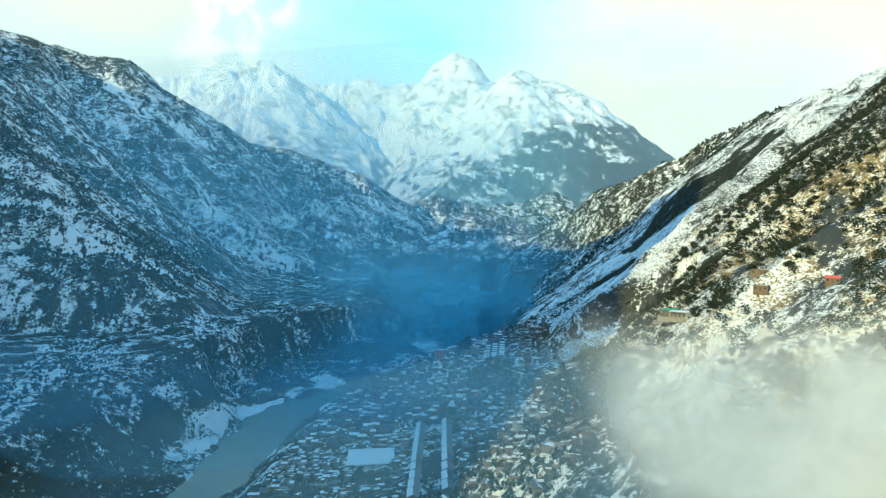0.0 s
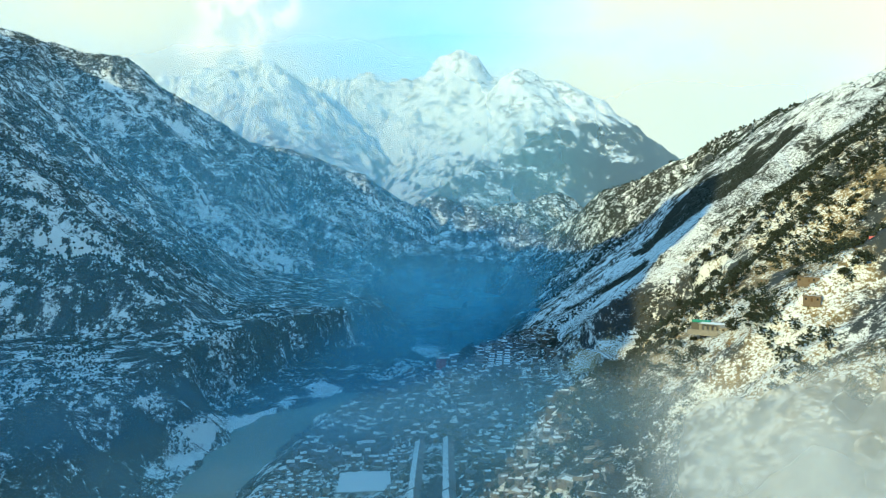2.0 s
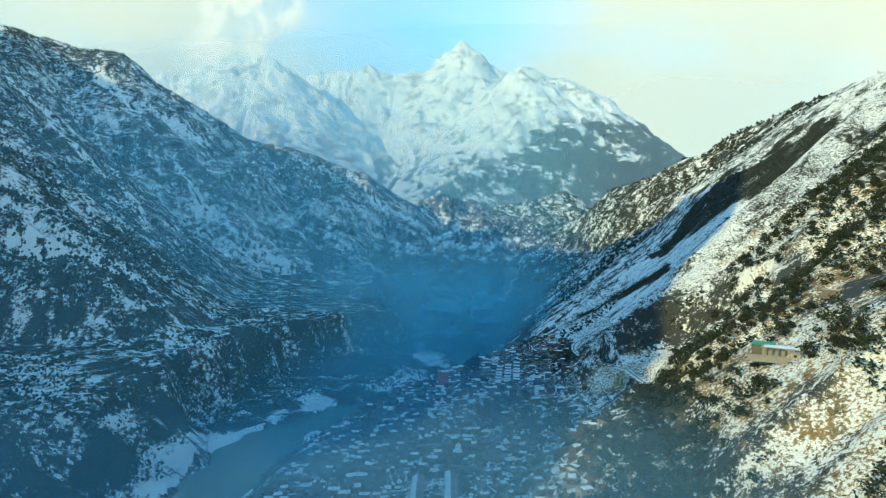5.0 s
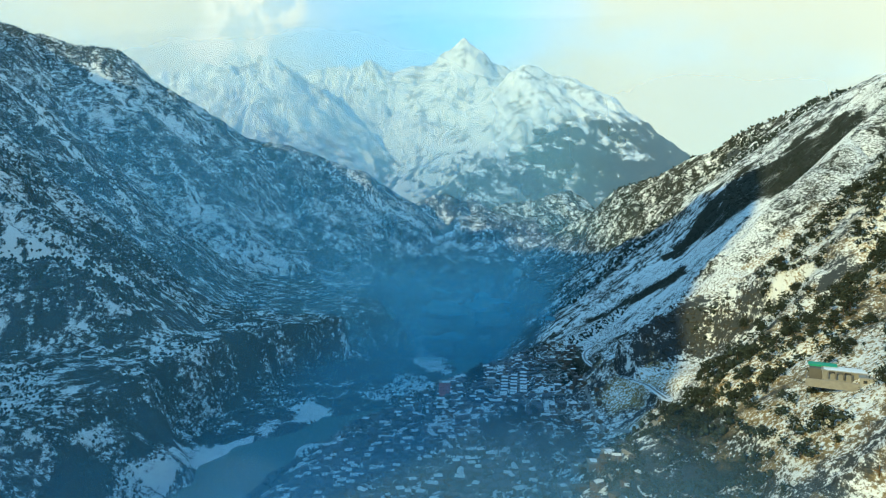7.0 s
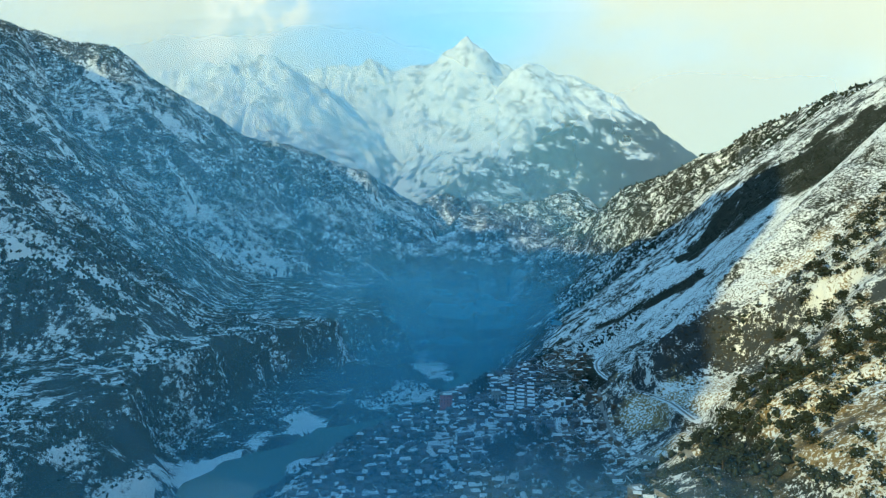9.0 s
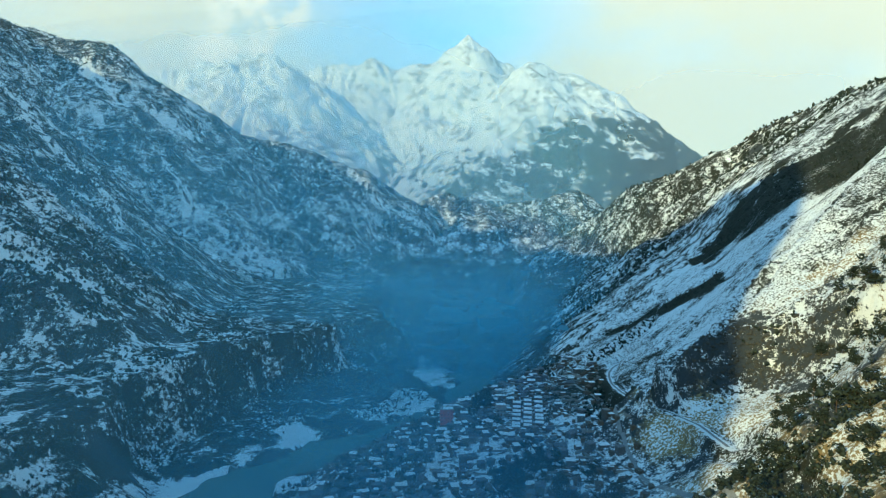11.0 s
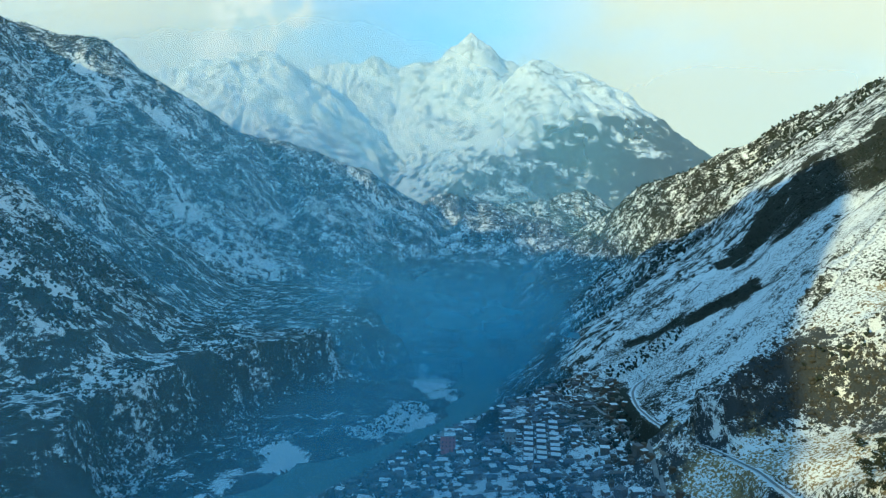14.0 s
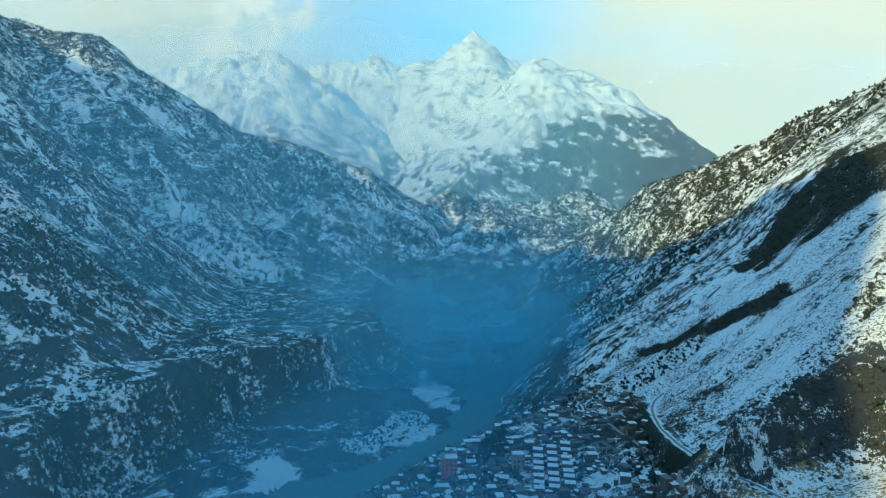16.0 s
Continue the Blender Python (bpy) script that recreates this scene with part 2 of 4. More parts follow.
FAR_SPUR = [(1128, 4400, 1060), (857, 4100, 850), (541, 3850, 700), (236, 3500, 575), (58, 3300, 490), (-30, 3150, 430)]
RIDGES = [
    # crest, slope on its left, slope on its right, depth and spacing of the gullies, seed
    ([(-2163, 2350, 1100), (-1933, 2420, 1075), (-1735, 2480, 1030), (-1620, 2490, 985), (-1518, 2500, 955), (-1400, 2520, 945), (-1321, 2538, 934), (-1179, 2560, 830), (-1018, 2600, 717),
      (-845, 2690, 606), (-713, 2720, 575), (-504, 2750, 520), (-388, 2780, 486), (-249, 2850, 393), (-101, 2900, 308), (-24, 2950, 245), (40, 3000, 128)], 0.85, 0.80, 40, 120, 3),
    ([(-1620, 2490, 985), (-1428, 1990, 735), (-1220, 1850, 578), (-1060, 1780, 441), (-907, 1740, 352), (-802, 1720, 254), (-721, 1680, 149)], 0.8, 0.8, 26, 80, 11),
    ([(-1400, 2520, 940), (-1244, 2400, 734), (-1022, 2250, 536), (-810, 2190, 372), (-690, 2170, 220), (-600, 2150, 112)], 0.85, 0.75, 26, 80, 17),
    ([(-845, 2690, 606), (-633, 2550, 439), (-500, 2380, 360), (-400, 2250, 240), (-300, 2180, 150), (-226, 2130, 89)], 0.8, 0.8, 22, 70, 23),
    # unseen ridge off to the side, added to keep the sun from the valley
    ([(-1105, -417, 1130), (-1230, -280, 1130), (-1352, -142, 1125), (-1500, 500, 1105), (-1700, 1100, 1195), (-1950, 1700, 1230), (-2250, 2250, 1177), (-2900, 2900, 1150)], 1.0, 1.35, 40, 140, 29),
    # the sunny side
    ([(470, -900, 420), (480, -500, 430), (530, 0, 480), (560, 350, 496), (590, 500, 497), (612, 620, 490), (640, 780, 481), (655, 900, 476), (665, 1020, 473), (692, 1200, 473), (740, 1380, 488), (790, 1500, 512), (900, 1700, 540), (1100, 2000, 600), (1400, 2400, 660), (1900, 3000, 700)], 0.78, 0.7, 12, 90, 31),
    ([(636, 860, 475), (538, 820, 418), (453, 780, 364), (381, 730, 316), (300, 690, 250), (236, 650, 199), (196, 636, 152), (160, 628, 112)], 0.62, 0.95, 8, 60, 37),
    ([(790, 1500, 512), (757, 1647, 492), (659, 1705, 434), (560, 1800, 380), (487, 1890, 347), (431, 1960, 297), (348, 2010, 234), (281, 2040, 176), (210, 2060, 125), (144, 2075, 72)], 1.0, 0.9, 16, 70, 41),
    ([(552, 2950, 400), (350, 2800, 366), (141, 2675, 313), (52, 2660, 277), (-18, 2650, 230), (-80, 2620, 130)], 0.6, 0.8, 20, 70, 43),
    # the far range: a hazy massif on the shaded side, the high peaks behind, a nearer massif on the sunny side
    ([(-3900, 3600, 900), (-3000, 4000, 1050), (-2280, 4600, 1360), (-2000, 4620, 1370), (-1694, 4650, 1450), (-1566, 4650, 1487), (-1304, 4650, 1490), (-1160, 4640, 1390), (-900, 4550, 1180), (-620, 4430, 930), (-390, 4300, 700), (-150, 4150, 500)], 0.9, 0.85, 44, 150, 47),
    ([(-1500, 5200, 1400), (-1151, 5200, 1529), (-1060, 5200, 1555), (-940, 5200, 1572), (-800, 5200, 1560), (-658, 5200, 1600), (-560, 5200, 1560), (-471, 5200, 1525), (-330, 5200, 1560), (-190, 5200, 1585), (-60, 5200, 1588), (20, 5200, 1645), (70, 5200, 1725), (113, 5200, 1800), (150, 5200, 1710), (230, 5200, 1628), (370, 5200, 1600), (600, 5200, 1480), (900, 5200, 1300)], 0.95, 1.0, 50, 100, 53),
    ([(113, 5200, 1778), (80, 5000, 1340), (0, 4750, 990), (-60, 4400, 660)], 1.05, 1.05, 40, 90, 59),
    ([(-658, 5200, 1600), (-560, 5000, 1260), (-420, 4750, 960)], 1.0, 1.0, 40, 90, 61),
    ([(551, 4600, 1426), (372, 4300, 1080), (276, 4100, 850), (170, 3900, 680), (70, 3650, 520)], 0.95, 0.9, 34, 90, 67),
    ([(409, 4640, 1290), (551, 4600, 1426), (660, 4600, 1385), (777, 4600, 1345), (900, 4600, 1325), (1023, 4600, 1272), (1229, 4600, 1105), (1437, 4600, 922), (1664, 4600, 770), (2200, 4500, 600), (3900, 4400, 700)], 0.8, 0.8, 30, 100, 71),
    ([(1023, 4600, 1272)] + FAR_SPUR, 0.7, 0.62, 22, 90, 73),
]


def terraces(h, step, amount):
    q = h / step
    f = q - np.floor(q)
    return h + amount * ((np.floor(q) + smooth(0.72, 1.0, f)) * step - h)


def valley(x, y):
    """Height of the ground, and what covers it: snow, scrub, dry grass."""
    dr, _, half, _ = near_line(x, y, RIVER)
    rise = np.maximum(0, y - 1500) * 0.06
    lumps = fbm(x, y, 90, 4, 101)
    floor = -9 + rise + smooth(half - 8, half + 12, dr + 10 * lumps) * (8 + 5 * lumps) + np.clip(dr - half - 30, 0, 200) * 0.03
    dl, side, ledge, _ = near_line(x, y, LEFT_EDGE)
    sl = side * dl + 22 * fbm(x, y, 110, 3, 107)
    bench = terraces(ledge + 0.05 * np.maximum(sl, 0) + 5 * lumps, 3.2, 0.75)
    floor = np.maximum(floor, floor + (bench - floor) * smooth(-32 - 72 * smooth(900, 700, y), 4, sl))
    tread = np.mod((ledge + 0.05 * np.maximum(sl, 0) + 5 * lumps) / 3.2, 1)
    dt, side_t, edge_t, _ = near_line(x, y, TOWN_EDGE)
    st = side_t * dt + 8 * fbm(x, y, 60, 3, 113)
    town = terraces(72 + 0.2 * np.clip(x, -200, 260) + 3 * lumps, 3.0, 0.5)
    floor = np.maximum(floor, floor + (town - floor) * smooth(-62, 4, st) * smooth(1500, 1000, y))
    high, gully = np.full(x.shape, -1e9), np.zeros(x.shape)
    for pts, left, right, rib, width, seed in RIDGES:
        top, cut = ridge(x, y, pts, left, right, rib, width, seed, high)
        if seed == 29:                       # unseen cut added to the ridge to let sun onto the near slope
            across = 0.743 * y - 0.669 * x
            top = top - (300 * smooth(412, 355, across) + 500 * smooth(270, 235, across)) * smooth(-300, -420, x)
        gully = np.where(top > high, cut, gully)
        high = np.maximum(high, top)
    # the near mountainside over the bench, ending in a shoulder that faces down the valley
    side_face = np.minimum(240 - 0.77 * (x + 575) - 0.17 * (y - 1015), 900)
    end_face = 88 + 1.05 * (y - 865) - 0.35 * (x + 500)
    mix = np.clip(0.5 + (end_face - side_face) / 80, 0, 1)
    flank = end_face + (side_face - end_face) * mix - 40 * mix * (1 - mix) - 0.8 * np.maximum(0, y - 2050) - 2.0 * np.maximum(0, x + 330)
    cut = gullies(x, y, -0.97 * x - 0.21 * y, 0.97 * y - 0.21 * x, 105, 83)
    deep_in = smooth(-410, -640, x + 0.22 * (y - 1000))
    flank = flank - 30 * deep_in * (0.5 - 1.5 * cut)
    gully = np.where(flank > high, deep_in * smooth(0.30, 0.06, cut), gully)
    high = np.maximum(high, flank)
    # the smooth snow slope beyond the spur
    face = np.minimum(242 + 0.78 * (x - 338), 452) - 0.12 * np.maximum(0, y - 1050) - 0.35 * np.maximum(0, y - 890) * smooth(420, 260, x) - 1.0 * np.maximum(0, 740 - y) - 0.9 * np.maximum(0, y - 1230)
    gully = np.where(face > high, 0, gully)
    high = np.where(x > 100, np.maximum(high, face), high)
    # a terrace with houses on the sunny slope
    high = high - 40 * np.exp(-((x - 290) / 60) ** 2 - ((y - 415) / 55) ** 2)
    # a hollow above the road, and a rock band over it
    high = high - 36 * np.exp(-((x - 190) / 62) ** 2 - ((y - 600) / 115) ** 2)
    dv, _, _, _ = near_line(x + 7 * lumps, y, RAVINE)
    high = high - 7 * smooth(16, 3, dv)
    dk, sk, _, _ = near_line(x, y, OUTCROP)
    high = high + 15 * smooth(-7, 7, sk * dk) * smooth(60, 12, dk)
    # side gullies of the shaded ridge and of the foot of the sunny slope
    dg, _, _, _ = near_line(x, y, [(540, 1370, 0), (500, 1400, 0), (430, 1545, 0), (370, 1700, 0), (330, 1850, 0)])
    high = high - 48 * smooth(120, 20, dg)
    high = high - 18 * np.exp(-((x - 105) / 36) ** 2 - ((y - 580) / 90) ** 2)
    k = 16.0
    e = np.clip(0.5 + 0.5 * (high - floor) / k, 0, 1)
    h = floor + (high - floor) * e + k * e * (1 - e)
    up = smooth(5, 120, high - floor)
    big = np.clip(np.hypot(x, y) / 2500, 0.2, 1.6)
    h = h + 4.5 * np.abs(fbm(x, y, 16, 3, 133)) * smooth(26, 8, dk)
    h = h + up * (16 * big * fbm(x, y, 140 * big ** 0.5, 5, 131) + 1.2 * fbm(x, y, 14, 3, 137))
    sharp = 1 - 2.2 * np.abs(fbm(x + 0.3 * y, y, 330, 5, 141))
    h = h + 15 * smooth(3000, 3900, y) * sharp * smooth(0, 160, high - 250)
    h = h + 0.5 * fbm(x, y, 12, 3, 139) * smooth(half + 5, half + 40, dr)
    # the road is cut into the slope
    dq, _, zq, _ = near_line(x, y, ROAD)
    h = h + (zq - h) * smooth(9, 4.2, dq)
    # what covers it
    patch = fbm(x, y, 120, 4, 151)
    far = smooth(2900, 3700, y)
    steep = fbm(x, y, 45, 4, 157)
    sunny = (x > 90) & (y < 1000)
    speck = fbm(x, y, 15, 3, 159)
    snow = 0.39 + 0.09 * patch + 0.13 * steep + 0.14 * speck + 0.13 * gully * (x < 250) + 0.06 * (x > 150) * (y < 1500)
    snow = np.where(up < 0.5, np.where(sl > 4, 0.36 + 0.2 * (smooth(0.0, 0.3, tread) - smooth(0.62, 0.8, tread) - 0.5), np.where(st > -30, 0.41, 0.29)) + 0.17 * patch + 0.12 * steep, snow)
    bar = (dr > half + 4) & (dr < half + 75) & (x < 20 + 0.02 * y) & (y > 600) & (y < 1450)
    snow = np.where(bar, 0.38 + 0.75 * fbm(x, y, 70, 3, 163), snow)
    for bx0, by0, wide_, long_b in ((-243, 782, 20, 46), (-62, 1072, 24, 44)):
        snow = np.where(((x - bx0 - 0.25 * (y - by0) + 8 * lumps) / wide_) ** 2 + ((y - by0) / long_b) ** 2 < 1 + 0.8 * patch, 0.92, snow)
    snow = np.where(sunny & (up > 0.08), 0.44 + 0.08 * patch + 0.15 * steep - 0.12 * smooth(18, 5, dv), snow)
    bowl = smooth(650, 740, y + 0.35 * (230 - x)) * smooth(1150, 950, y) * (x > 140)
    streak = fbm(0.11 * x + 0.03 * y, y - 0.12 * x, 9, 3, 173)
    snow = snow + bowl * (0.15 + 0.09 * streak) + 0.12 * np.exp(-((x - 228) / 55) ** 2 - ((y - 620) / 70) ** 2)
    snow = snow - 0.10 * np.exp(-((x - 220) / 130) ** 2 - ((y - 1640) / 120) ** 2)
    snow = snow - 0.19 * smooth(13, 5, dk + 7 * lumps)
    dw, _, _, _ = near_line(x, y, DARK_BAND)
    reach = np.clip(26 + 0.7 * (x - 300), 26, 100)
    ds, _, _, _ = near_line(x, y, TREE_STRIP)
    band = np.maximum(smooth(1.25, 0.8, (dw + 42 * steep) / reach), smooth(16, 9, ds + 10 * steep))
    db, _, _, _ = near_line(x, y, BANK)
    snow = snow - 0.30 * smooth(11, 6, db + 4 * speck)
    for line in COULOIRS:
        dc, _, wc, _ = near_line(x + 14 * steep, y + 14 * patch, line)
        run = smooth(1.3, 0.6, dc / wc)
        snow = snow + run * (0.22 + 0.5 * speck)
        h = h - 0.25 * wc * run
    snow = snow + 0.04 * smooth(-120, -220, x) * smooth(1150, 900, y)
    snow = np.where((dq < 2.6) & (y > 200), 0.75, snow)
    rough = smooth(-0.1, 0.5, fbm(x, y, 170, 5, 167))
    snow = np.clip(snow + far * (0.24 + 0.16 * smooth(450, 1100, h) - 0.26 * rough + 0.3 * (gully - 0.15) + 0.12 * fbm(x, y, 60, 4, 161)), 0, 1)
    df, sf, _, _ = near_line(x, y, FAR_SPUR)
    meadow = smooth(0.05, 0.35, fbm(x, y, 420, 4, 177))
    wooded = far * smooth(-30, 60, sf * df + 90 * patch) * smooth(1080, 900, h + 120 * patch)
    snow = snow - 0.62 * wooded * (1 - 0.7 * meadow)
    snow = snow - 0.40 * band
    scrub = np.clip(0.6 + 0.5 * patch * (1 - 0.7 * sunny) + band + wooded + 0.6 * smooth(11, 6, db) + 0.4 * smooth(18, 6, dv) - 0.60 * sunny * smooth(680, 620, y), 0, 1) * (1 - 0.6 * far * (1 - wooded))
    dry = 0.1 + (0.48 + 0.5 * steep - 0.7 * smooth(30, 8, dk)) * smooth(75, 140, x) * smooth(1010, 960, y)
    # the stone value marks high far rock, paled in place of haze
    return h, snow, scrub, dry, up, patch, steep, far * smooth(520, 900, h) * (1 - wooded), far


def grid_mesh(name, X, Y, Z, wrap=False):
    r, c = X.shape
    me = bpy.data.meshes.new(name)
    me.vertices.add(r * c)
    me.vertices.foreach_set("co", np.stack([X, Y, Z], -1).astype(np.float32).ravel())
    i = np.arange(r * c).reshape(r, c)
    if wrap:
        i = np.concatenate([i, i[:, :1]], 1)
    q = np.stack([i[:-1, :-1], i[:-1, 1:], i[1:, 1:], i[1:, :-1]], -1).reshape(-1, 4)
    me.loops.add(q.size)
    me.polygons.add(len(q))
    me.loops.foreach_set("vertex_index", q.ravel().astype(np.int32))
    me.polygons.foreach_set("loop_start", np.arange(0, q.size, 4, dtype=np.int32))
    me.polygons.foreach_set("use_smooth", np.ones(len(q), dtype=bool))
    me.update(calc_edges=True)
    return me


def put_attribute(me, name, values):
    a = me.attributes.new(name, "FLOAT", "POINT")
    a.data.foreach_set("value", np.ascontiguousarray(values, dtype=np.float32).ravel())


# finer where the valley opens, coarse behind
ang = np.radians(np.concatenate([np.linspace(-38, 38, 640), np.linspace(39.5, 320.5, 64)]))
rad = np.concatenate([np.linspace(2, 95, 12), 100 * np.exp(np.linspace(0, math.log(66.0), 1000))])
A_, R_ = np.meshgrid(ang[::-1], rad)
GX, GY = R_ * np.sin(A_), -150 + R_ * np.cos(A_)
GZ, snow_, scrub_, dry_, up_, patch_, steep_, hazed_stone_, away_ = valley(GX, GY)
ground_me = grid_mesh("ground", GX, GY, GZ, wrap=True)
for key_, val_ in (("snow", snow_), ("scrub", scrub_), ("dry", dry_), ("stone", hazed_stone_), ("away", away_)):
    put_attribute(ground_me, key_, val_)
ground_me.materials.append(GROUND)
ground = tagged(new("ground", ground_me), "snow-dusted mountain valley with terraced benches and steep slopes", "ground", kind="structure")


def ribbon(name, pts, level, wide, mat, steps=14):
    """A sheet along a line of x, y, half width, at the height level(x, y)."""
    p = np.array(pts, float)
    s = np.linspace(0, len(p) - 1, (len(p) - 1) * steps + 1)
    c = np.stack([np.interp(s, np.arange(len(p)), p[:, k]) for k in range(3)], -1)
    for _ in range(12):
        c[1:-1] = (c[:-2] + 2 * c[1:-1] + c[2:]) / 4
    d = np.gradient(c[:, :2], axis=0)
    d /= np.linalg.norm(d, axis=1)[:, None]
    u = np.linspace(-1, 1, 9)
    X = c[:, :1] - d[:, 1:] * (c[:, 2:] + wide) * u
    Y = c[:, 1:2] + d[:, :1] * (c[:, 2:] + wide) * u
    me = grid_mesh(name, X, Y, level(X, Y))
    me.materials.append(mat)
    return new(name, me)


river = tagged(ribbon("water", RIVER, lambda x, y: -4.2 + np.maximum(0, y - 1500) * 0.06, 22, WATER), "calm grey-green mountain river between snowy banks", "river", kind="structure")

# ---- parts and things ----
def part(name, bm, mat, parent, label=""):
    me = bpy.data.meshes.new(name)
    bm.to_mesh(me)
    bm.free()
    me.materials.append(mat)
    ob = new(name, me)
    ob.parent = parent
    return tagged(ob, label)


def box(bm, x0, x1, y0, y1, z0, z1, lean=0.0):
    """A block; lean: how far its top is drawn in."""
    v = [bm.verts.new(p) for p in ((x0, y0, z0), (x1, y0, z0), (x1, y1, z0), (x0, y1, z0),
                                   (x0 + lean, y0 + lean, z1), (x1 - lean, y0 + lean, z1), (x1 - lean, y1 - lean, z1), (x0 + lean, y1 - lean, z1))]
    for f in ((3, 2, 1, 0), (4, 5, 6, 7), (0, 1, 5, 4), (1, 2, 6, 5), (2, 3, 7, 6), (3, 0, 4, 7)):
        bm.faces.new([v[i] for i in f])


def plain(name, low, high, scale=0.8, rough=0.8, metal=0.0, random_tint=0.0):
    m, n, l, p = material(name)
    c = mix_node(n, l, noise_node(n, l, scale, 6, 0.65), low, high)
    if random_tint:
        info = n.new("ShaderNodeObjectInfo")
        hsv = n.new("ShaderNodeHueSaturation")
        l.new(c, hsv.inputs["Color"])
        l.new(math_node(n, l, "ADD", 1 - random_tint, math_node(n, l, "MULTIPLY", info.outputs["Random"], 2 * random_tint)), hsv.inputs["Value"])
        c = hsv.outputs["Color"]
    l.new(c, p.inputs["Base Color"])
    p.inputs["Roughness"].default_value, p.inputs["Metallic"].default_value = rough, metal
    p.inputs["Specular IOR Level"].default_value = 0.25
    bump = n.new("ShaderNodeBump")
    bump.inputs["Strength"].default_value, bump.inputs["Distance"].default_value = 0.4, 0.08
    l.new(noise_node(n, l, scale * 6, 4), bump.inputs["Height"])
    l.new(bump.outputs["Normal"], p.inputs["Normal"])
    return m


PLASTER = plain("plaster", (0.09, 0.085, 0.08), (0.19, 0.175, 0.155), 0.5, random_tint=0.45)
MUD = plain("mud_wall", (0.10, 0.075, 0.052), (0.18, 0.14, 0.10), 0.5, random_tint=0.3)
REDWALL = plain("red_paint", (0.36, 0.10, 0.11), (0.50, 0.16, 0.17), 0.3)
TIN = plain("roof_tin", (0.09, 0.09, 0.10), (0.20, 0.20, 0.21), 0.3, 0.55, 0.3, random_tint=0.4)
TIN_RED = plain("red_roof_tin", (0.52, 0.10, 0.07), (0.66, 0.17, 0.12), 0.3, 0.55)
TIN_GREEN = plain("green_roof_tin", (0.03, 0.26, 0.17), (0.07, 0.36, 0.24), 0.3, 0.55)
CONCRETE = plain("concrete", (0.20, 0.19, 0.18), (0.32, 0.31, 0.29), 0.4, random_tint=0.2)
SNOW = plain("roof_snow", (0.72, 0.74, 0.76), (0.86, 0.87, 0.88), 0.5, 0.9)
GLASS = plain("window_glass", (0.02, 0.025, 0.03), (0.04, 0.05, 0.06), 0.4, 0.12)
WOOD = plain("dark_wood", (0.08, 0.05, 0.03), (0.16, 0.10, 0.06), 1.2, random_tint=0.3)
ROADWAY = plain("slushy_road", (0.12, 0.115, 0.11), (0.36, 0.36, 0.36), 0.25, 0.7)
STONE = plain("stone_wall", (0.14, 0.13, 0.12), (0.33, 0.31, 0.28), 0.45)


def slab_snow(bm, x0, x1, y0, y1, z, rng, deep=0.22):
    """Snow lying unevenly on a roof, melted back at its rim."""
    nx, ny = max(2, int((x1 - x0) / 1.6)), max(2, int((y1 - y0) / 1.6))
    rows = []
    for j in range(ny + 1):
        row = []
        for i in range(nx + 1):
            rim = i in (0, nx) or j in (0, ny)
            row.append(bm.verts.new((x0 + (x1 - x0) * i / nx + rng.uniform(-0.3, 0.3), y0 + (y1 - y0) * j / ny + rng.uniform(-0.3, 0.3), z + (0.01 if rim else deep * rng.uniform(0.5, 1.3)))))
        rows.append(row)
    for j in range(ny):
        for i in range(nx):
            bm.faces.new((rows[j][i], rows[j][i + 1], rows[j + 1][i + 1], rows[j + 1][i]))


def window(house, x, z, y, wide, tall, out):
    """A window in a wall that faces along y (out is -1 or 1)."""
    bm = bmesh.new()
    d = 0.10 * out
    for x0, x1, z0, z1 in ((x - wide / 2, x + wide / 2, z - 0.09, z), (x - wide / 2, x + wide / 2, z + tall, z + tall + 0.09),
                           (x - wide / 2 - 0.09, x - wide / 2, z - 0.09, z + tall + 0.09), (x + wide / 2, x + wide / 2 + 0.09, z - 0.09, z + tall + 0.09)):
        box(bm, x0, x1, min(y, y + d), max(y, y + d), z0, z1)
    w = part("window", bm, WOOD, house)
    bm = bmesh.new()
    box(bm, x - wide / 2, x + wide / 2, min(y, y + d * 0.4), max(y, y + d * 0.4), z, z + tall)
    part("pane", bm, GLASS, w)


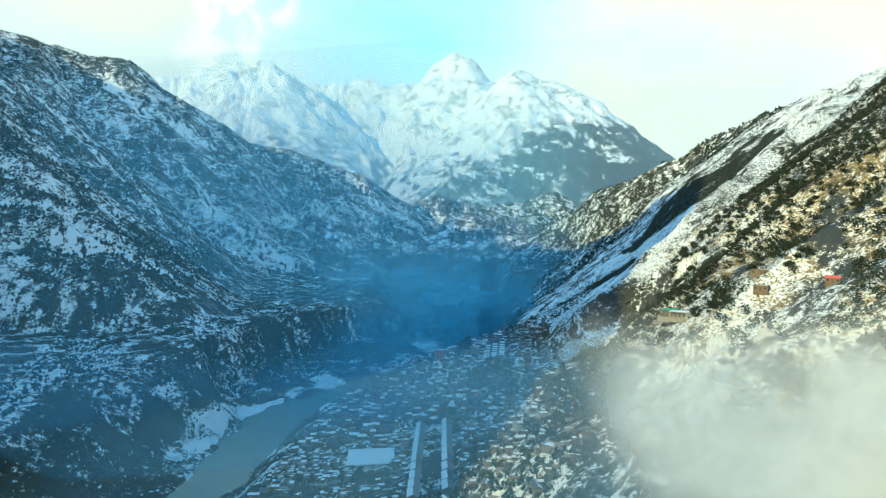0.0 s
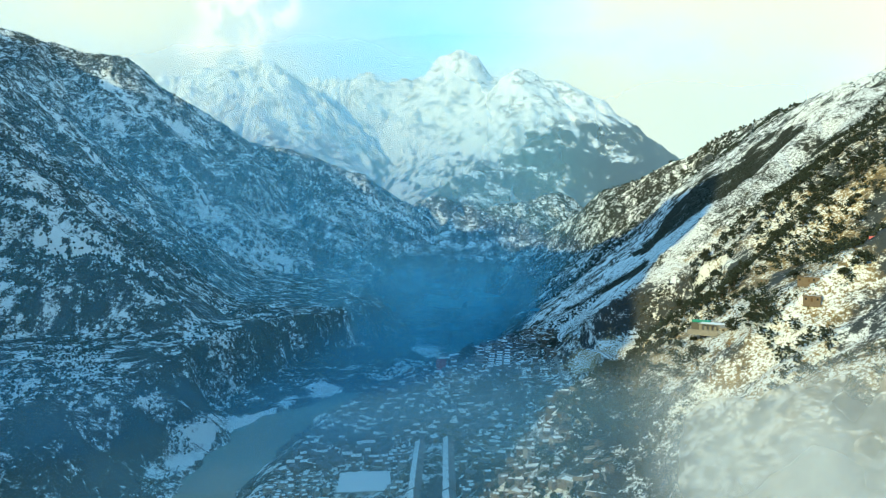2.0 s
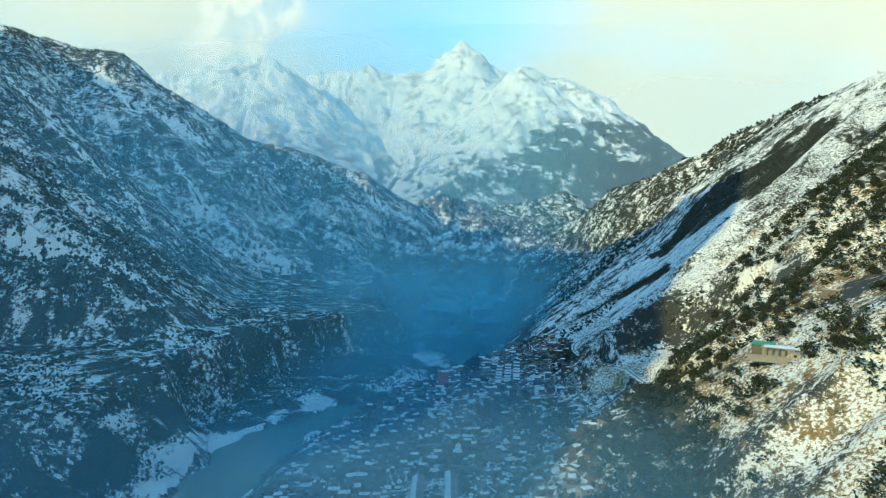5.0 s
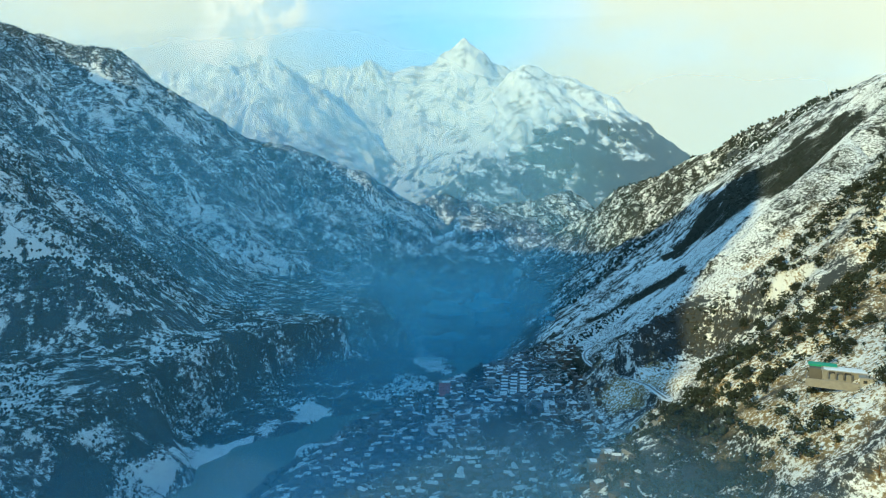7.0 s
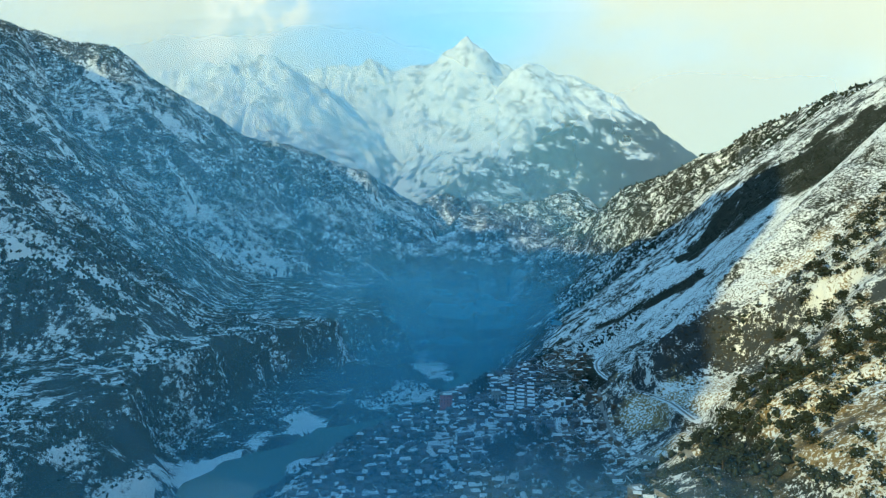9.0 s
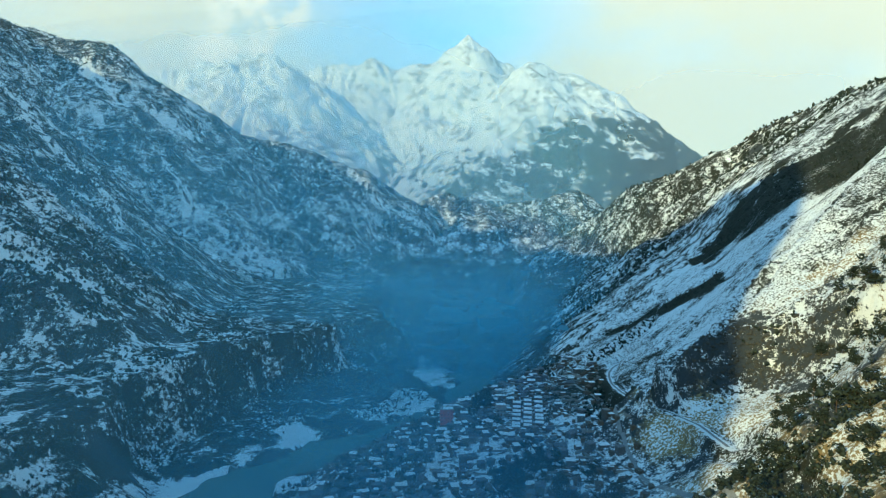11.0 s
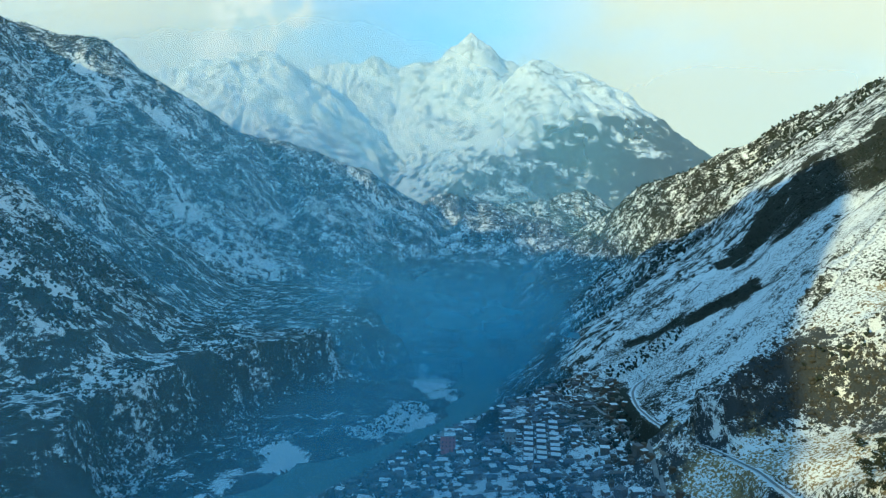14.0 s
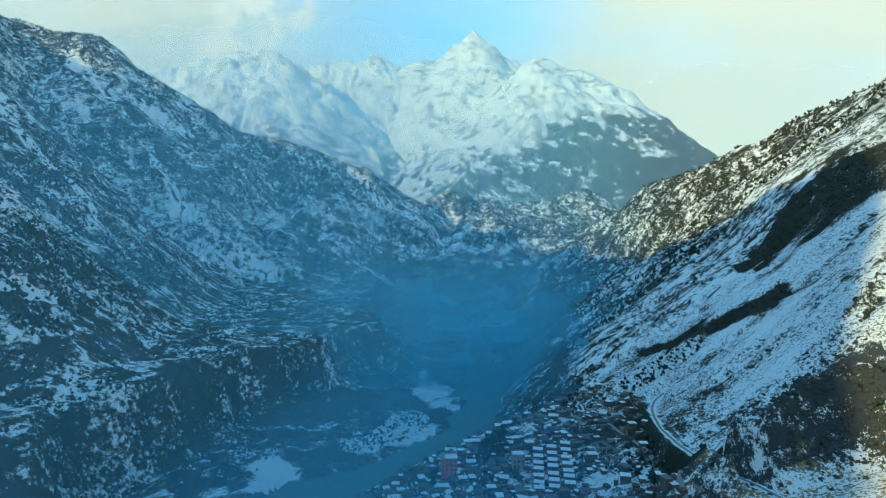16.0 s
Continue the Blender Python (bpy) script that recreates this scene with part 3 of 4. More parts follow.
def make_house(wide, deep, storeys, roof, wall_mat, roof_mat, seed, snowy=0.8, name="house", label="", category="house"):
    rng = random.Random(seed)
    house = tagged(new(name), label, category)
    high = 2.9 * storeys
    x, y = wide / 2, deep / 2
    bm = bmesh.new()
    box(bm, -x, x, -y, y, -3.0, high)
    part("wall", bm, wall_mat, house)
    if roof == "flat":
        bm = bmesh.new()
        box(bm, -x - 0.4, x + 0.4, -y - 0.4, y + 0.4, high, high + 0.28, 0.03)
        for a in ((-x - 0.4, x + 0.4, -y - 0.4, -y - 0.2), (-x - 0.4, x + 0.4, y + 0.2, y + 0.4), (-x - 0.4, -x - 0.2, -y - 0.2, y + 0.2), (x + 0.2, x + 0.4, -y - 0.2, y + 0.2)):
            box(bm, *a, high + 0.28, high + 0.55)
        r = part("roof", bm, roof_mat, house)
        if snowy:
            bm = bmesh.new()
            slab_snow(bm, -x * snowy - 0.1, x + 0.1, -y + 0.1, y * snowy + 0.1, high + 0.28, rng)
            part("snow", bm, SNOW, r, "patchy melting snow")
    else:
        lift = 0.26 * deep
        bm = bmesh.new()
        for s in (-1, 1):
            e = [bm.verts.new(p) for p in ((-x - 0.5, s * (y + 0.5), high - 0.15), (x + 0.5, s * (y + 0.5), high - 0.15), (x + 0.5, 0, high + lift), (-x - 0.5, 0, high + lift),
                                           (-x - 0.5, s * (y + 0.5), high), (x + 0.5, s * (y + 0.5), high), (x + 0.5, 0, high + lift + 0.15), (-x - 0.5, 0, high + lift + 0.15))]
            for f in ((0, 1, 2, 3), (4, 5, 6, 7), (0, 1, 5, 4), (1, 2, 6, 5), (3, 0, 4, 7)):
                bm.faces.new([e[i] for i in f])
        bmesh.ops.recalc_face_normals(bm, faces=bm.faces)
        r = part("roof", bm, roof_mat, house)
        if snowy:
            bm = bmesh.new()
            s = rng.choice((-1, 1))
            for k in range(6):
                a, b = -x + wide * k / 6, -x + wide * (k + 1) / 6
                low = rng.uniform(0.15, 0.5) * (1.2 - snowy)
                w = [bm.verts.new((px, s * (y + 0.45) * (1 - q), high + 0.22 + (lift + 0.0) * q)) for px, q in ((a, low), (b, low), (b, 0.96), (a, 0.96))]
                bm.faces.new(w if s < 0 else w[::-1])
            part("snow", bm, SNOW, r, "snow sliding off the roof")
    n = max(2, int(wide / 2.6))
    for k in range(storeys):
        for i in range(n):
            px = -x + wide * (i + 0.5) / n
            if k == 0 and i == n // 2:
                bm = bmesh.new()
                box(bm, px - 0.55, px + 0.55, -y - 0.07, -y, 0.0, 2.05)
                part("door", bm, WOOD, house)
            elif rng.random() < 0.8:
                window(house, px, 0.9 + 2.9 * k, -y, 1.0, 1.2, -1)
    return house


def ground_z(xs, ys):
    return valley(np.array(xs, float), np.array(ys, float))[0]


def settle(x, y, wide, deep, turn):
    """Floor height of a house on the slope: a little under the mean of its corners."""
    c, s = math.cos(radians(turn)), math.sin(radians(turn))
    px = [x] + [x + c * a * wide / 2 - s * b * deep / 2 for a in (-1, 1) for b in (-1, 1)]
    py = [y] + [y + s * a * wide / 2 + c * b * deep / 2 for a in (-1, 1) for b in (-1, 1)]
    return float(np.mean(ground_z(px, py)))


# ---- the town on its bench ----
KINDS = [
    (7.5, 6.0, 1, "flat", PLASTER, CONCRETE, 0.6, "single-storey plastered house with a snow-patched flat roof"),
    (10.0, 6.5, 1, "flat", MUD, CONCRETE, 0.7, "low mud-walled house under a snowy flat roof"),
    (9.0, 7.0, 2, "flat", PLASTER, CONCRETE, 0.45, "two-storey plastered town house with snow on its flat roof"),
    (12.0, 6.0, 1, "gable", PLASTER, TIN, 0.6, "long house with a snowy grey tin gable roof"),
    (8.0, 6.5, 2, "gable", PLASTER, TIN, 0.6, "two-storey house with a half-snowy tin roof"),
    (6.0, 5.0, 1, "flat", MUD, MUD, 0.6, "small mud-brick house with a bare flat roof"),
    (9.5, 7.5, 2, "flat", CONCRETE, CONCRETE, 0.55, "two-storey concrete building with a snowy roof terrace"),
    (13.0, 7.0, 1, "gable", MUD, TIN, 0.75, "long shed with snow on its tin roof"),
]
rng = random.Random(5)
spots, taken = [], []


def free(x, y, r):
    for a, b, c in taken:
        if (x - a) ** 2 + (y - b) ** 2 < (r + c) ** 2:
            return False
    return True


taken += [(-4, 752, 11), (26, 768, 12), (42, 600, 16), (-55, 452, 24), (43, 743, 8)] + [(px, py, 8) for px in (-19, 3) for py in range(368, 516, 8)] + [(55 + 8 * i - 0.12 * (762 - py), py, 5) for i in range(4) for py in range(700, 770, 8)]
tries = 0
while len(spots) < 800 and tries < 40000:
    tries += 1
    y = rng.uniform(300, 890)
    x = rng.uniform(-135, 175)
    d, side, _, _ = near_line(np.array([x]), np.array([y]), TOWN_EDGE)
    dq = near_line(np.array([x]), np.array([y]), ROAD)[0][0]
    if side[0] * d[0] < 7 or dq < 9 or x > 60 + 0.15 * (y - 300) or (x > 45 + 0.08 * (y - 300) and rng.random() < 0.72) or rng.random() < 0.85 * smooth(-0.05, 0.2, fbm(np.array([x]), np.array([y]), 70, 2, 19))[0]:
        continue
    k = rng.randrange(len(KINDS))
    r = 0.27 * KINDS[k][0] + 0.4
    if free(x, y, r):
        taken.append((x, y, r))
        spots.append((x, y, k, rng.gauss(8, 14) + rng.choice((0, 0, 0, 90))))
zs = ground_z([s[0] for s in spots], [s[1] for s in spots])
models = {}
order = sorted(range(len(spots)), key=lambda i: (spots[i][1] > 640, spots[i][1]))
for rank, i in enumerate(order[:300]):
    x, y, k, turn = spots[i]
    if k not in models:
        wide, deep, storeys, roof, wm, rm, snowy, label = KINDS[k]
        models[k] = tagged(make_house(wide, deep, storeys, roof, wm, rm, 100 + k, snowy, label=label), group="houses of the town")
        models[k].matrix_basis = pose(x, y, float(zs[i]) + 0.2, 0, 0, turn)
    else:
        h = copy_thing(models[k], pose(x, y, float(zs[i]) + 0.2, 0, 0, turn))
        q = rng.uniform(0.45, 0.74)
        h.scale = (q, q, q * rng.uniform(0.85, 1.1))
# the rest of the quarter, too many to count
bw, bs, bt = bmesh.new(), bmesh.new(), bmesh.new()
for i in order[300:]:
    x, y, k, turn = spots[i]
    wide, deep, storeys = KINDS[k][0] * 0.6, KINDS[k][1] * 0.6, KINDS[k][2] * 0.7
    white = bs if rng.random() < 0.34 else bt
    for target, dims in ((bw, (-wide / 2, wide / 2, -deep / 2, deep / 2, -3, 2.9 * storeys)), (white, (-wide / 2 - 0.4, wide / 2 + 0.3, -deep / 2 - 0.4, deep / 2 + 0.2, 2.9 * storeys, 2.9 * storeys + 0.35))):
        n0 = len(target.verts)
        box(target, *dims, 0.04 if target is white else 0)
        if target is white and k % 2:                      # a pitched roof
            target.verts.ensure_lookup_table()
            for v in target.verts[n0:]:
                if v.co.z > 2.9 * storeys + 0.1:
                    v.co.y *= 0.08
                    v.co.z += 1.2
        target.verts.ensure_lookup_table()
        m = pose(x, y, float(zs[i]) + 0.2, 0, 0, turn)
        for v in target.verts[n0:]:
            v.co = m @ v.co
quarter = tagged(new("town_quarter"), "crowded snow-roofed houses at the far end of town", "houses", kind="stuff")
part("walls", bw, PLASTER, quarter)
part("roofs", bs, SNOW, quarter)
part("bare_roofs", bt, TIN, quarter, "bare grey tin roofs")

# yard walls, stores and lean-tos between the houses
gen_t = np.random.default_rng(12)


def blocks_mesh(name, c, size, turn, mat):
    """Many small blocks in one mesh: centre of the foot, three sizes and a turn each."""
    n = len(c)
    unit = np.array([(-1, -1, -0.4), (1, -1, -0.4), (1, 1, -0.4), (-1, 1, -0.4), (-1, -1, 1), (1, -1, 1), (1, 1, 1), (-1, 1, 1)], float)
    v = unit[None] * size[:, None] * (0.5, 0.5, 1.0)
    ca, sa = np.cos(turn)[:, None], np.sin(turn)[:, None]
    v = np.stack([v[..., 0] * ca - v[..., 1] * sa, v[..., 0] * sa + v[..., 1] * ca, v[..., 2]], -1) + c[:, None]
    f = np.array([(4, 5, 6, 7), (0, 1, 5, 4), (1, 2, 6, 5), (2, 3, 7, 6), (3, 0, 4, 7)])
    me = bpy.data.meshes.new(name)
    me.from_pydata(v.reshape(-1, 3).tolist(), [], (f[None] + 8 * np.arange(n)[:, None, None]).reshape(-1, 4).tolist())
    me.materials.append(mat)
    return me


n_ = 2600
bx, by = gen_t.uniform(-140, 150, n_), gen_t.uniform(300, 885, n_)
d_, s_, _, _ = near_line(bx, by, TOWN_EDGE)
ok = (s_ * d_ > 3) & (near_line(bx, by, ROAD)[0] > 6) & (bx < 75 + 0.13 * (by - 300)) & (np.hypot(bx + 55, by - 452) > 25) & ((np.abs(bx + 8) > 19) | (by > 518))
bx, by = bx[ok], by[ok]
bz = ground_z(bx, by)
long_ = gen_t.uniform(0, 1, len(bx)) < 0.45
size_ = np.stack([np.where(long_, gen_t.uniform(5, 13, len(bx)), gen_t.uniform(2.2, 4.5, len(bx))), np.where(long_, 0.5, gen_t.uniform(2, 4, len(bx))), np.where(long_, 1.4, gen_t.uniform(1.8, 2.6, len(bx)))], -1)
turn_ = np.radians(8 + gen_t.normal(0, 14, len(bx)) + 90 * gen_t.integers(0, 2, len(bx)))
yards = tagged(new("town_yards"), "yard walls, stores and lean-tos between the town houses", "sheds", kind="stuff")
base_ = np.stack([bx, by, bz], -1)
for nm_, sel_, mat_ in (("yard_walls", long_, STONE), ("lean_tos", ~long_, MUD)):
    ob_ = new(nm_, blocks_mesh(nm_, base_[sel_], size_[sel_], turn_[sel_], mat_))
    ob_.parent = yards
cap_ = (gen_t.uniform(0, 1, len(bx)) < 0.34)
ob_ = new("snow_caps", blocks_mesh("snow_caps", (base_ + size_ * (0, 0, 1) + (0, 0, 0.06))[cap_], (size_ * (0.97, 0.97, 0) + (0, 0, 0.14))[cap_], turn_[cap_], SNOW))
ob_.parent = yards

# two long rows of market sheds
first = None
for px in (-19, 3):
    for j in range(11):
        py = 372 + 13.2 * j
        if first is None:
            first = tagged(make_house(12.6, 7.6, 1, "gable", PLASTER, TIN, 77, 1.0, name="market_shed", label="long market shed with thick snow on its tin roof", category="shed"), group="rows of market sheds")
            first.matrix_basis = pose(px, py, settle(px, py, 12, 7, 93) + 0.4, 0, 0, 93)
        else:
            copy_thing(first, pose(px, py, settle(px, py, 12, 7, 93) + 0.4, 0, 0, 93))

red = make_house(11, 10, 4, "flat", REDWALL, CONCRETE, 9, 0.5, name="red_building", label="tall dull-red building at the rim of the town", category="building")
red.matrix_basis = pose(-4, 752, settle(-4, 752, 11, 10, 4) + 0.6, 0, 0, 4)

# rows of alike houses above the river, and a pale block beside them
row_house = None
for i in range(3):
    for j in range(7):
        py = 702 + 9.4 * j + rng.uniform(-0.8, 0.8)
        px = 51 + 9.2 * i + 0.12 * (py - 705)
        m = pose(px, py, settle(px, py, 6, 5, -8) + 0.3, 0, 0, -8 + rng.uniform(-4, 4))
        if row_house is None:
            row_house = tagged(make_house(6.6, 5.0, 1, "gable", PLASTER, TIN, 55, 1.0, name="row_house", label="small row house with an even snow-covered tin roof"), group="rows of alike houses")
            row_house.matrix_basis = m
        else:
            copy_thing(row_house, m)
block = make_house(8, 7, 3, "flat", CONCRETE, CONCRETE, 58, 0.95, name="apartment_block", label="pale three-storey block with a snowy flat roof", category="building")
block.matrix_basis = pose(42, 743, settle(42, 743, 8, 7, 4) + 0.4, 0, 0, 4)

# the snowy playing field
bm = bmesh.new()
slab_snow(bm, -18, 18, -16, 16, 0.0, random.Random(3), 0.3)
field = part("field_snow", bm, SNOW, None)
field.name = "playing_field"
tagged(field, "flat playing field under trodden snow beside the sheds", "field")
field.matrix_basis = pose(-55, 452, float(np.max(ground_z([-55, -70, -40, -55, -55, -70, -40], [452, 440, 465, 438, 466, 466, 438]))) + 0.1, 0, 0, 6)

# ---- houses on the sunny slope ----
hill = tagged(new("walled_farmhouse"), "farmhouse compound with a green roof, arches and a mud yard wall", "house")
bm = bmesh.new()
box(bm, -9, 9, -2, 6, -5, 3.4)
part("wall", bm, CONCRETE, hill)
bm = bmesh.new()
box(bm, -9.5, 9.5, -2.6, 6.5, 3.4, 3.75, 0.05)
part("roof", bm, CONCRETE, hill)
bm = bmesh.new()
slab_snow(bm, -8.6, 9.2, -2.2, 6.2, 3.76, random.Random(2), 0.25)
part("snow", bm, SNOW, hill, "sunlit snow on the flat roof")
bm = bmesh.new()
box(bm, -13.5, -9.1, -1, 6, -5, 3.6)
part("side_wing", bm, PLASTER, hill)
bm = bmesh.new()
box(bm, -14, -4, 2.6, 8.6, 4.3, 4.6, 0.1)
box(bm, -13.4, -9.3, 3, 8, 3.6, 4.3)
part("green_roof", bm, TIN_GREEN, hill, "green painted tin roof")
bm = bmesh.new()
box(bm, 3, 10, -8, -2.1, -6, 2.9)
part("front_block", bm, CONCRETE, hill)
bm = bmesh.new()
box(bm, 2.6, 10.5, -8.5, -2.15, 2.9, 3.25, 0.05)
part("front_roof", bm, CONCRETE, hill, "bare grey flat roof")
for k in range(4):
    bm = bmesh.new()
    box(bm, -7.5 + 2.6 * k, -6.9 + 2.6 * k, -3.6, -3.0, 0, 3.0, 0.03)
    part("pillar", bm, PLASTER, hill)
for k in range(3):
    bm = bmesh.new()
    pts = [(-6.9 + 2.6 * k + 1.0 + 1.0 * math.cos(a), 2.1 + 0.8 * math.sin(a)) for a in np.linspace(math.pi, 0, 9)]
    lo = [bm.verts.new((p[0], -3.4, p[1])) for p in pts]
    hi = [bm.verts.new((p[0], -3.4, 3.39)) for p in pts]
    for a, b, c, d in zip(lo, lo[1:], hi[1:], hi):
        bm.faces.new((a, b, c, d))
    bmesh.ops.solidify(bm, geom=bm.faces[:], thickness=0.3)
    part("arch", bm, PLASTER, hill)
bm = bmesh.new()
box(bm, -14, 3, -9.2, -8.7, -3.5, 0.4, 0.03)
box(bm, -14.5, -14, -9.2, -1, -3.5, 0.4, 0.03)
part("yard_wall", bm, STONE, hill, "low stone yard wall")
for px in (4.6, 7.6):
    window(hill, px, 0.7, -8.0, 1.1, 1.2, -1)
hill.matrix_basis = pose(156, 386, settle(156, 386, 20, 14, -32) + 0.3, 0, 0, -32) @ Matrix.Diagonal((1.0, 1.0, 0.8, 1))
for k, (x, y, wide, deep, roof, rm, wm, label) in enumerate((
        (224, 354, 9, 6, "gable", TIN_RED, MUD, "hillside house with a bright red tin roof"),
        (196, 300, 8, 5, "gable", TIN_RED, MUD, "mud house with a faded red roof on the slope"),
        (188, 352, 13, 7, "flat", MUD, MUD, "long brown mud house dug into the slope"),
        (247, 395, 11, 7, "flat", CONCRETE, MUD, "brown flat-roofed house among hillside trees"),
        (205, 430, 10, 6, "flat", CONCRETE, PLASTER, "flat-roofed house on a cut terrace"),
        (262, 350, 12, 6, "gable", TIN, MUD, "long dark barn with a tin roof on the slope"),
        (176, 330, 9, 6, "flat", MUD, MUD, "small mud house with snow along its roof"),
        (60, 330, 10, 8, "flat", CONCRETE, PLASTER, "pale flat-roofed house at the foot of the slope"),
        (38, 352, 9, 7, "flat", CONCRETE, CONCRETE, "sunlit concrete house at the edge of town"))):
    h = make_house(wide, deep, 1, roof, wm, rm, 200 + k, 0.55 if rm not in (TIN_RED,) else 0, name="hillside_house", label=label)
    h.matrix_basis = pose(x, y, settle(x, y, wide, deep, -38) + 0.9, 0, 0, -38) @ Matrix.Diagonal((0.8, 0.8, 0.8, 1))

# ---- the road along the slope and its wall ----
road = ribbon("road", [(a, b, 0.95) for a, b, c in ROAD], lambda x, y: near_line(x, y, ROAD)[2] + 0.3, 0.0, ROADWAY, 24)
tagged(road, "slushy mountain road cut into the snowy slope", "road", kind="structure")
track = ribbon("track", TRACK, lambda x, y: valley(x, y)[0] + 0.35, 0.0, ROADWAY, 30)
tagged(track, "narrow slushy track along the edge of town", "road", kind="structure")

# ---- trees ----
def leaf_material(name, low, high):
    m, n, l, p = material(name)
    geo = n.new("ShaderNodeNewGeometry")
    l.new(mix_node(n, l, geo.outputs["Random Per Island"], low, high), p.inputs["Base Color"])
    p.inputs["Roughness"].default_value = 0.75
    p.inputs["Specular IOR Level"].default_value = 0.2
    return m


LEAF = leaf_material("evergreen_leaves", (0.016, 0.026, 0.020), (0.046, 0.055, 0.038))
LEAF_FAR = leaf_material("forest_leaves", (0.016, 0.026, 0.021), (0.042, 0.052, 0.036))
BARK = plain("bark", (0.07, 0.05, 0.035), (0.14, 0.10, 0.07), 2.0)

OCTA = np.array([(0, 0, -1), (1, 0, 0), (0, 1, 0), (-1, 0, 0), (0, -1, 0), (0, 0, 1)], float)
OCTA_F = np.array([(0, 2, 1), (0, 3, 2), (0, 4, 3), (0, 1, 4), (5, 1, 2), (5, 2, 3), (5, 3, 4), (5, 4, 1)])


def clumps_mesh(name, centres, sizes, gen, mat, stretch=1.0):
    """Many small ragged clumps of leaves in one mesh."""
    c = np.asarray(centres, float)
    n = len(c)
    shape = OCTA[None] * gen.uniform(0.65, 1.35, (n, 6, 1)) + gen.uniform(-0.22, 0.22, (n, 6, 3))
    turn = gen.uniform(0, 6.3, n)
    ca, sa = np.cos(turn)[:, None], np.sin(turn)[:, None]
    shape = np.stack([shape[..., 0] * ca - shape[..., 1] * sa, shape[..., 0] * sa + shape[..., 1] * ca, shape[..., 2] * stretch], -1)
    v = (c[:, None] + shape * np.asarray(sizes)[:, None, None]).reshape(-1, 3)
    f = (OCTA_F[None] + 6 * np.arange(n)[:, None, None]).reshape(-1, 3)
    me = bpy.data.meshes.new(name)
    me.vertices.add(len(v))
    me.vertices.foreach_set("co", v.astype(np.float32).ravel())
    me.loops.add(f.size)
    me.polygons.add(len(f))
    me.loops.foreach_set("vertex_index", f.ravel().astype(np.int32))
    me.polygons.foreach_set("loop_start", np.arange(0, f.size, 3, dtype=np.int32))
    me.update(calc_edges=True)
    me.materials.append(mat)
    return me


def sprays_mesh(name, centres, sizes, gen, mat):
    """Many small leafy sprays, each a bent diamond turned its own way, in one mesh."""
    c = np.asarray(centres, float)
    n = len(c)
    a = gen.normal(0, 1, (n, 3)) * (1, 1, 0.6)
    a /= np.linalg.norm(a, axis=1)[:, None]
    b = np.cross(a, gen.normal(0, 1, (n, 3)))
    b /= np.linalg.norm(b, axis=1)[:, None]
    k = np.cross(a, b)
    r = np.asarray(sizes)[:, None]
    wide = gen.uniform(0.45, 0.8, (n, 1))
    v = np.stack([c - a * r, c + b * r * wide + k * 0.25 * r, c + a * r * gen.uniform(0.7, 1.2, (n, 1)), c - b * r * wide + k * 0.25 * r], 1).reshape(-1, 3)
    f = (np.array([(0, 1, 2), (0, 2, 3)])[None] + 4 * np.arange(n)[:, None, None]).reshape(-1, 3)
    me = bpy.data.meshes.new(name)
    me.vertices.add(len(v))
    me.vertices.foreach_set("co", v.astype(np.float32).ravel())
    me.loops.add(f.size)
    me.polygons.add(len(f))
    me.loops.foreach_set("vertex_index", f.ravel().astype(np.int32))
    me.polygons.foreach_set("loop_start", np.arange(0, f.size, 3, dtype=np.int32))
    me.update(calc_edges=True)
    me.materials.append(mat)
    return me


def limb(bm, a, b, ra, rb, sides=6):
    a, b = Vector(a), Vector(b)
    q = (b - a).to_track_quat("Z", "Y")
    rings = []
    for p, r in ((a, ra), (b, rb)):
        rings.append([bm.verts.new(p + q @ Vector((r * math.cos(2 * math.pi * k / sides), r * math.sin(2 * math.pi * k / sides), 0))) for k in range(sides)])
    for k in range(sides):
        bm.faces.new((rings[0][k], rings[0][(k + 1) % sides], rings[1][(k + 1) % sides], rings[1][k]))


def make_tree(tall, wide, seed, label, conifer=False):
    gen = np.random.default_rng(seed)
    tree = tagged(new("tree"), label, "tree", group="trees on the sunny slope")
    bm = bmesh.new()
    limb(bm, (0, 0, -0.8), (0.1, 0, tall * 0.45), 0.22, 0.15)
    limb(bm, (0.1, 0, tall * 0.45), (0.0, 0.1, tall * 0.85), 0.15, 0.04)
    tips = []
    for k in range(9):
        z = tall * gen.uniform(0.14, 0.8)
        a = 2.4 * k + gen.uniform(-0.4, 0.4)
        r = wide * gen.uniform(0.45, 0.95) * (1.15 - z / tall * (0.95 if conifer else 0.45))
        tip = (r * math.cos(a), r * math.sin(a), z + gen.uniform(0, 0.15) * tall)
        limb(bm, (0.05, 0, z * 0.85), tip, 0.09, 0.03, 4)
        tips.append(tip)
    part("trunk", bm, BARK, tree)
    tips += [(0, 0, tall * 0.92), (0.3, 0.1, tall * 0.8)]
    cs, ss = [], []
    for tip in tips:
        m = 46
        spread = wide * (0.20 if conifer else 0.27)
        for _ in range(m):
            cs.append(np.array(tip) + gen.normal(0, 1, 3) * (spread, spread, spread * 0.6))
            ss.append(gen.uniform(0.30, 0.60) * wide / 3.0)
    ob = new("crown", sprays_mesh("crown", cs, ss, gen, LEAF))
    ob.parent = tree
    return tree


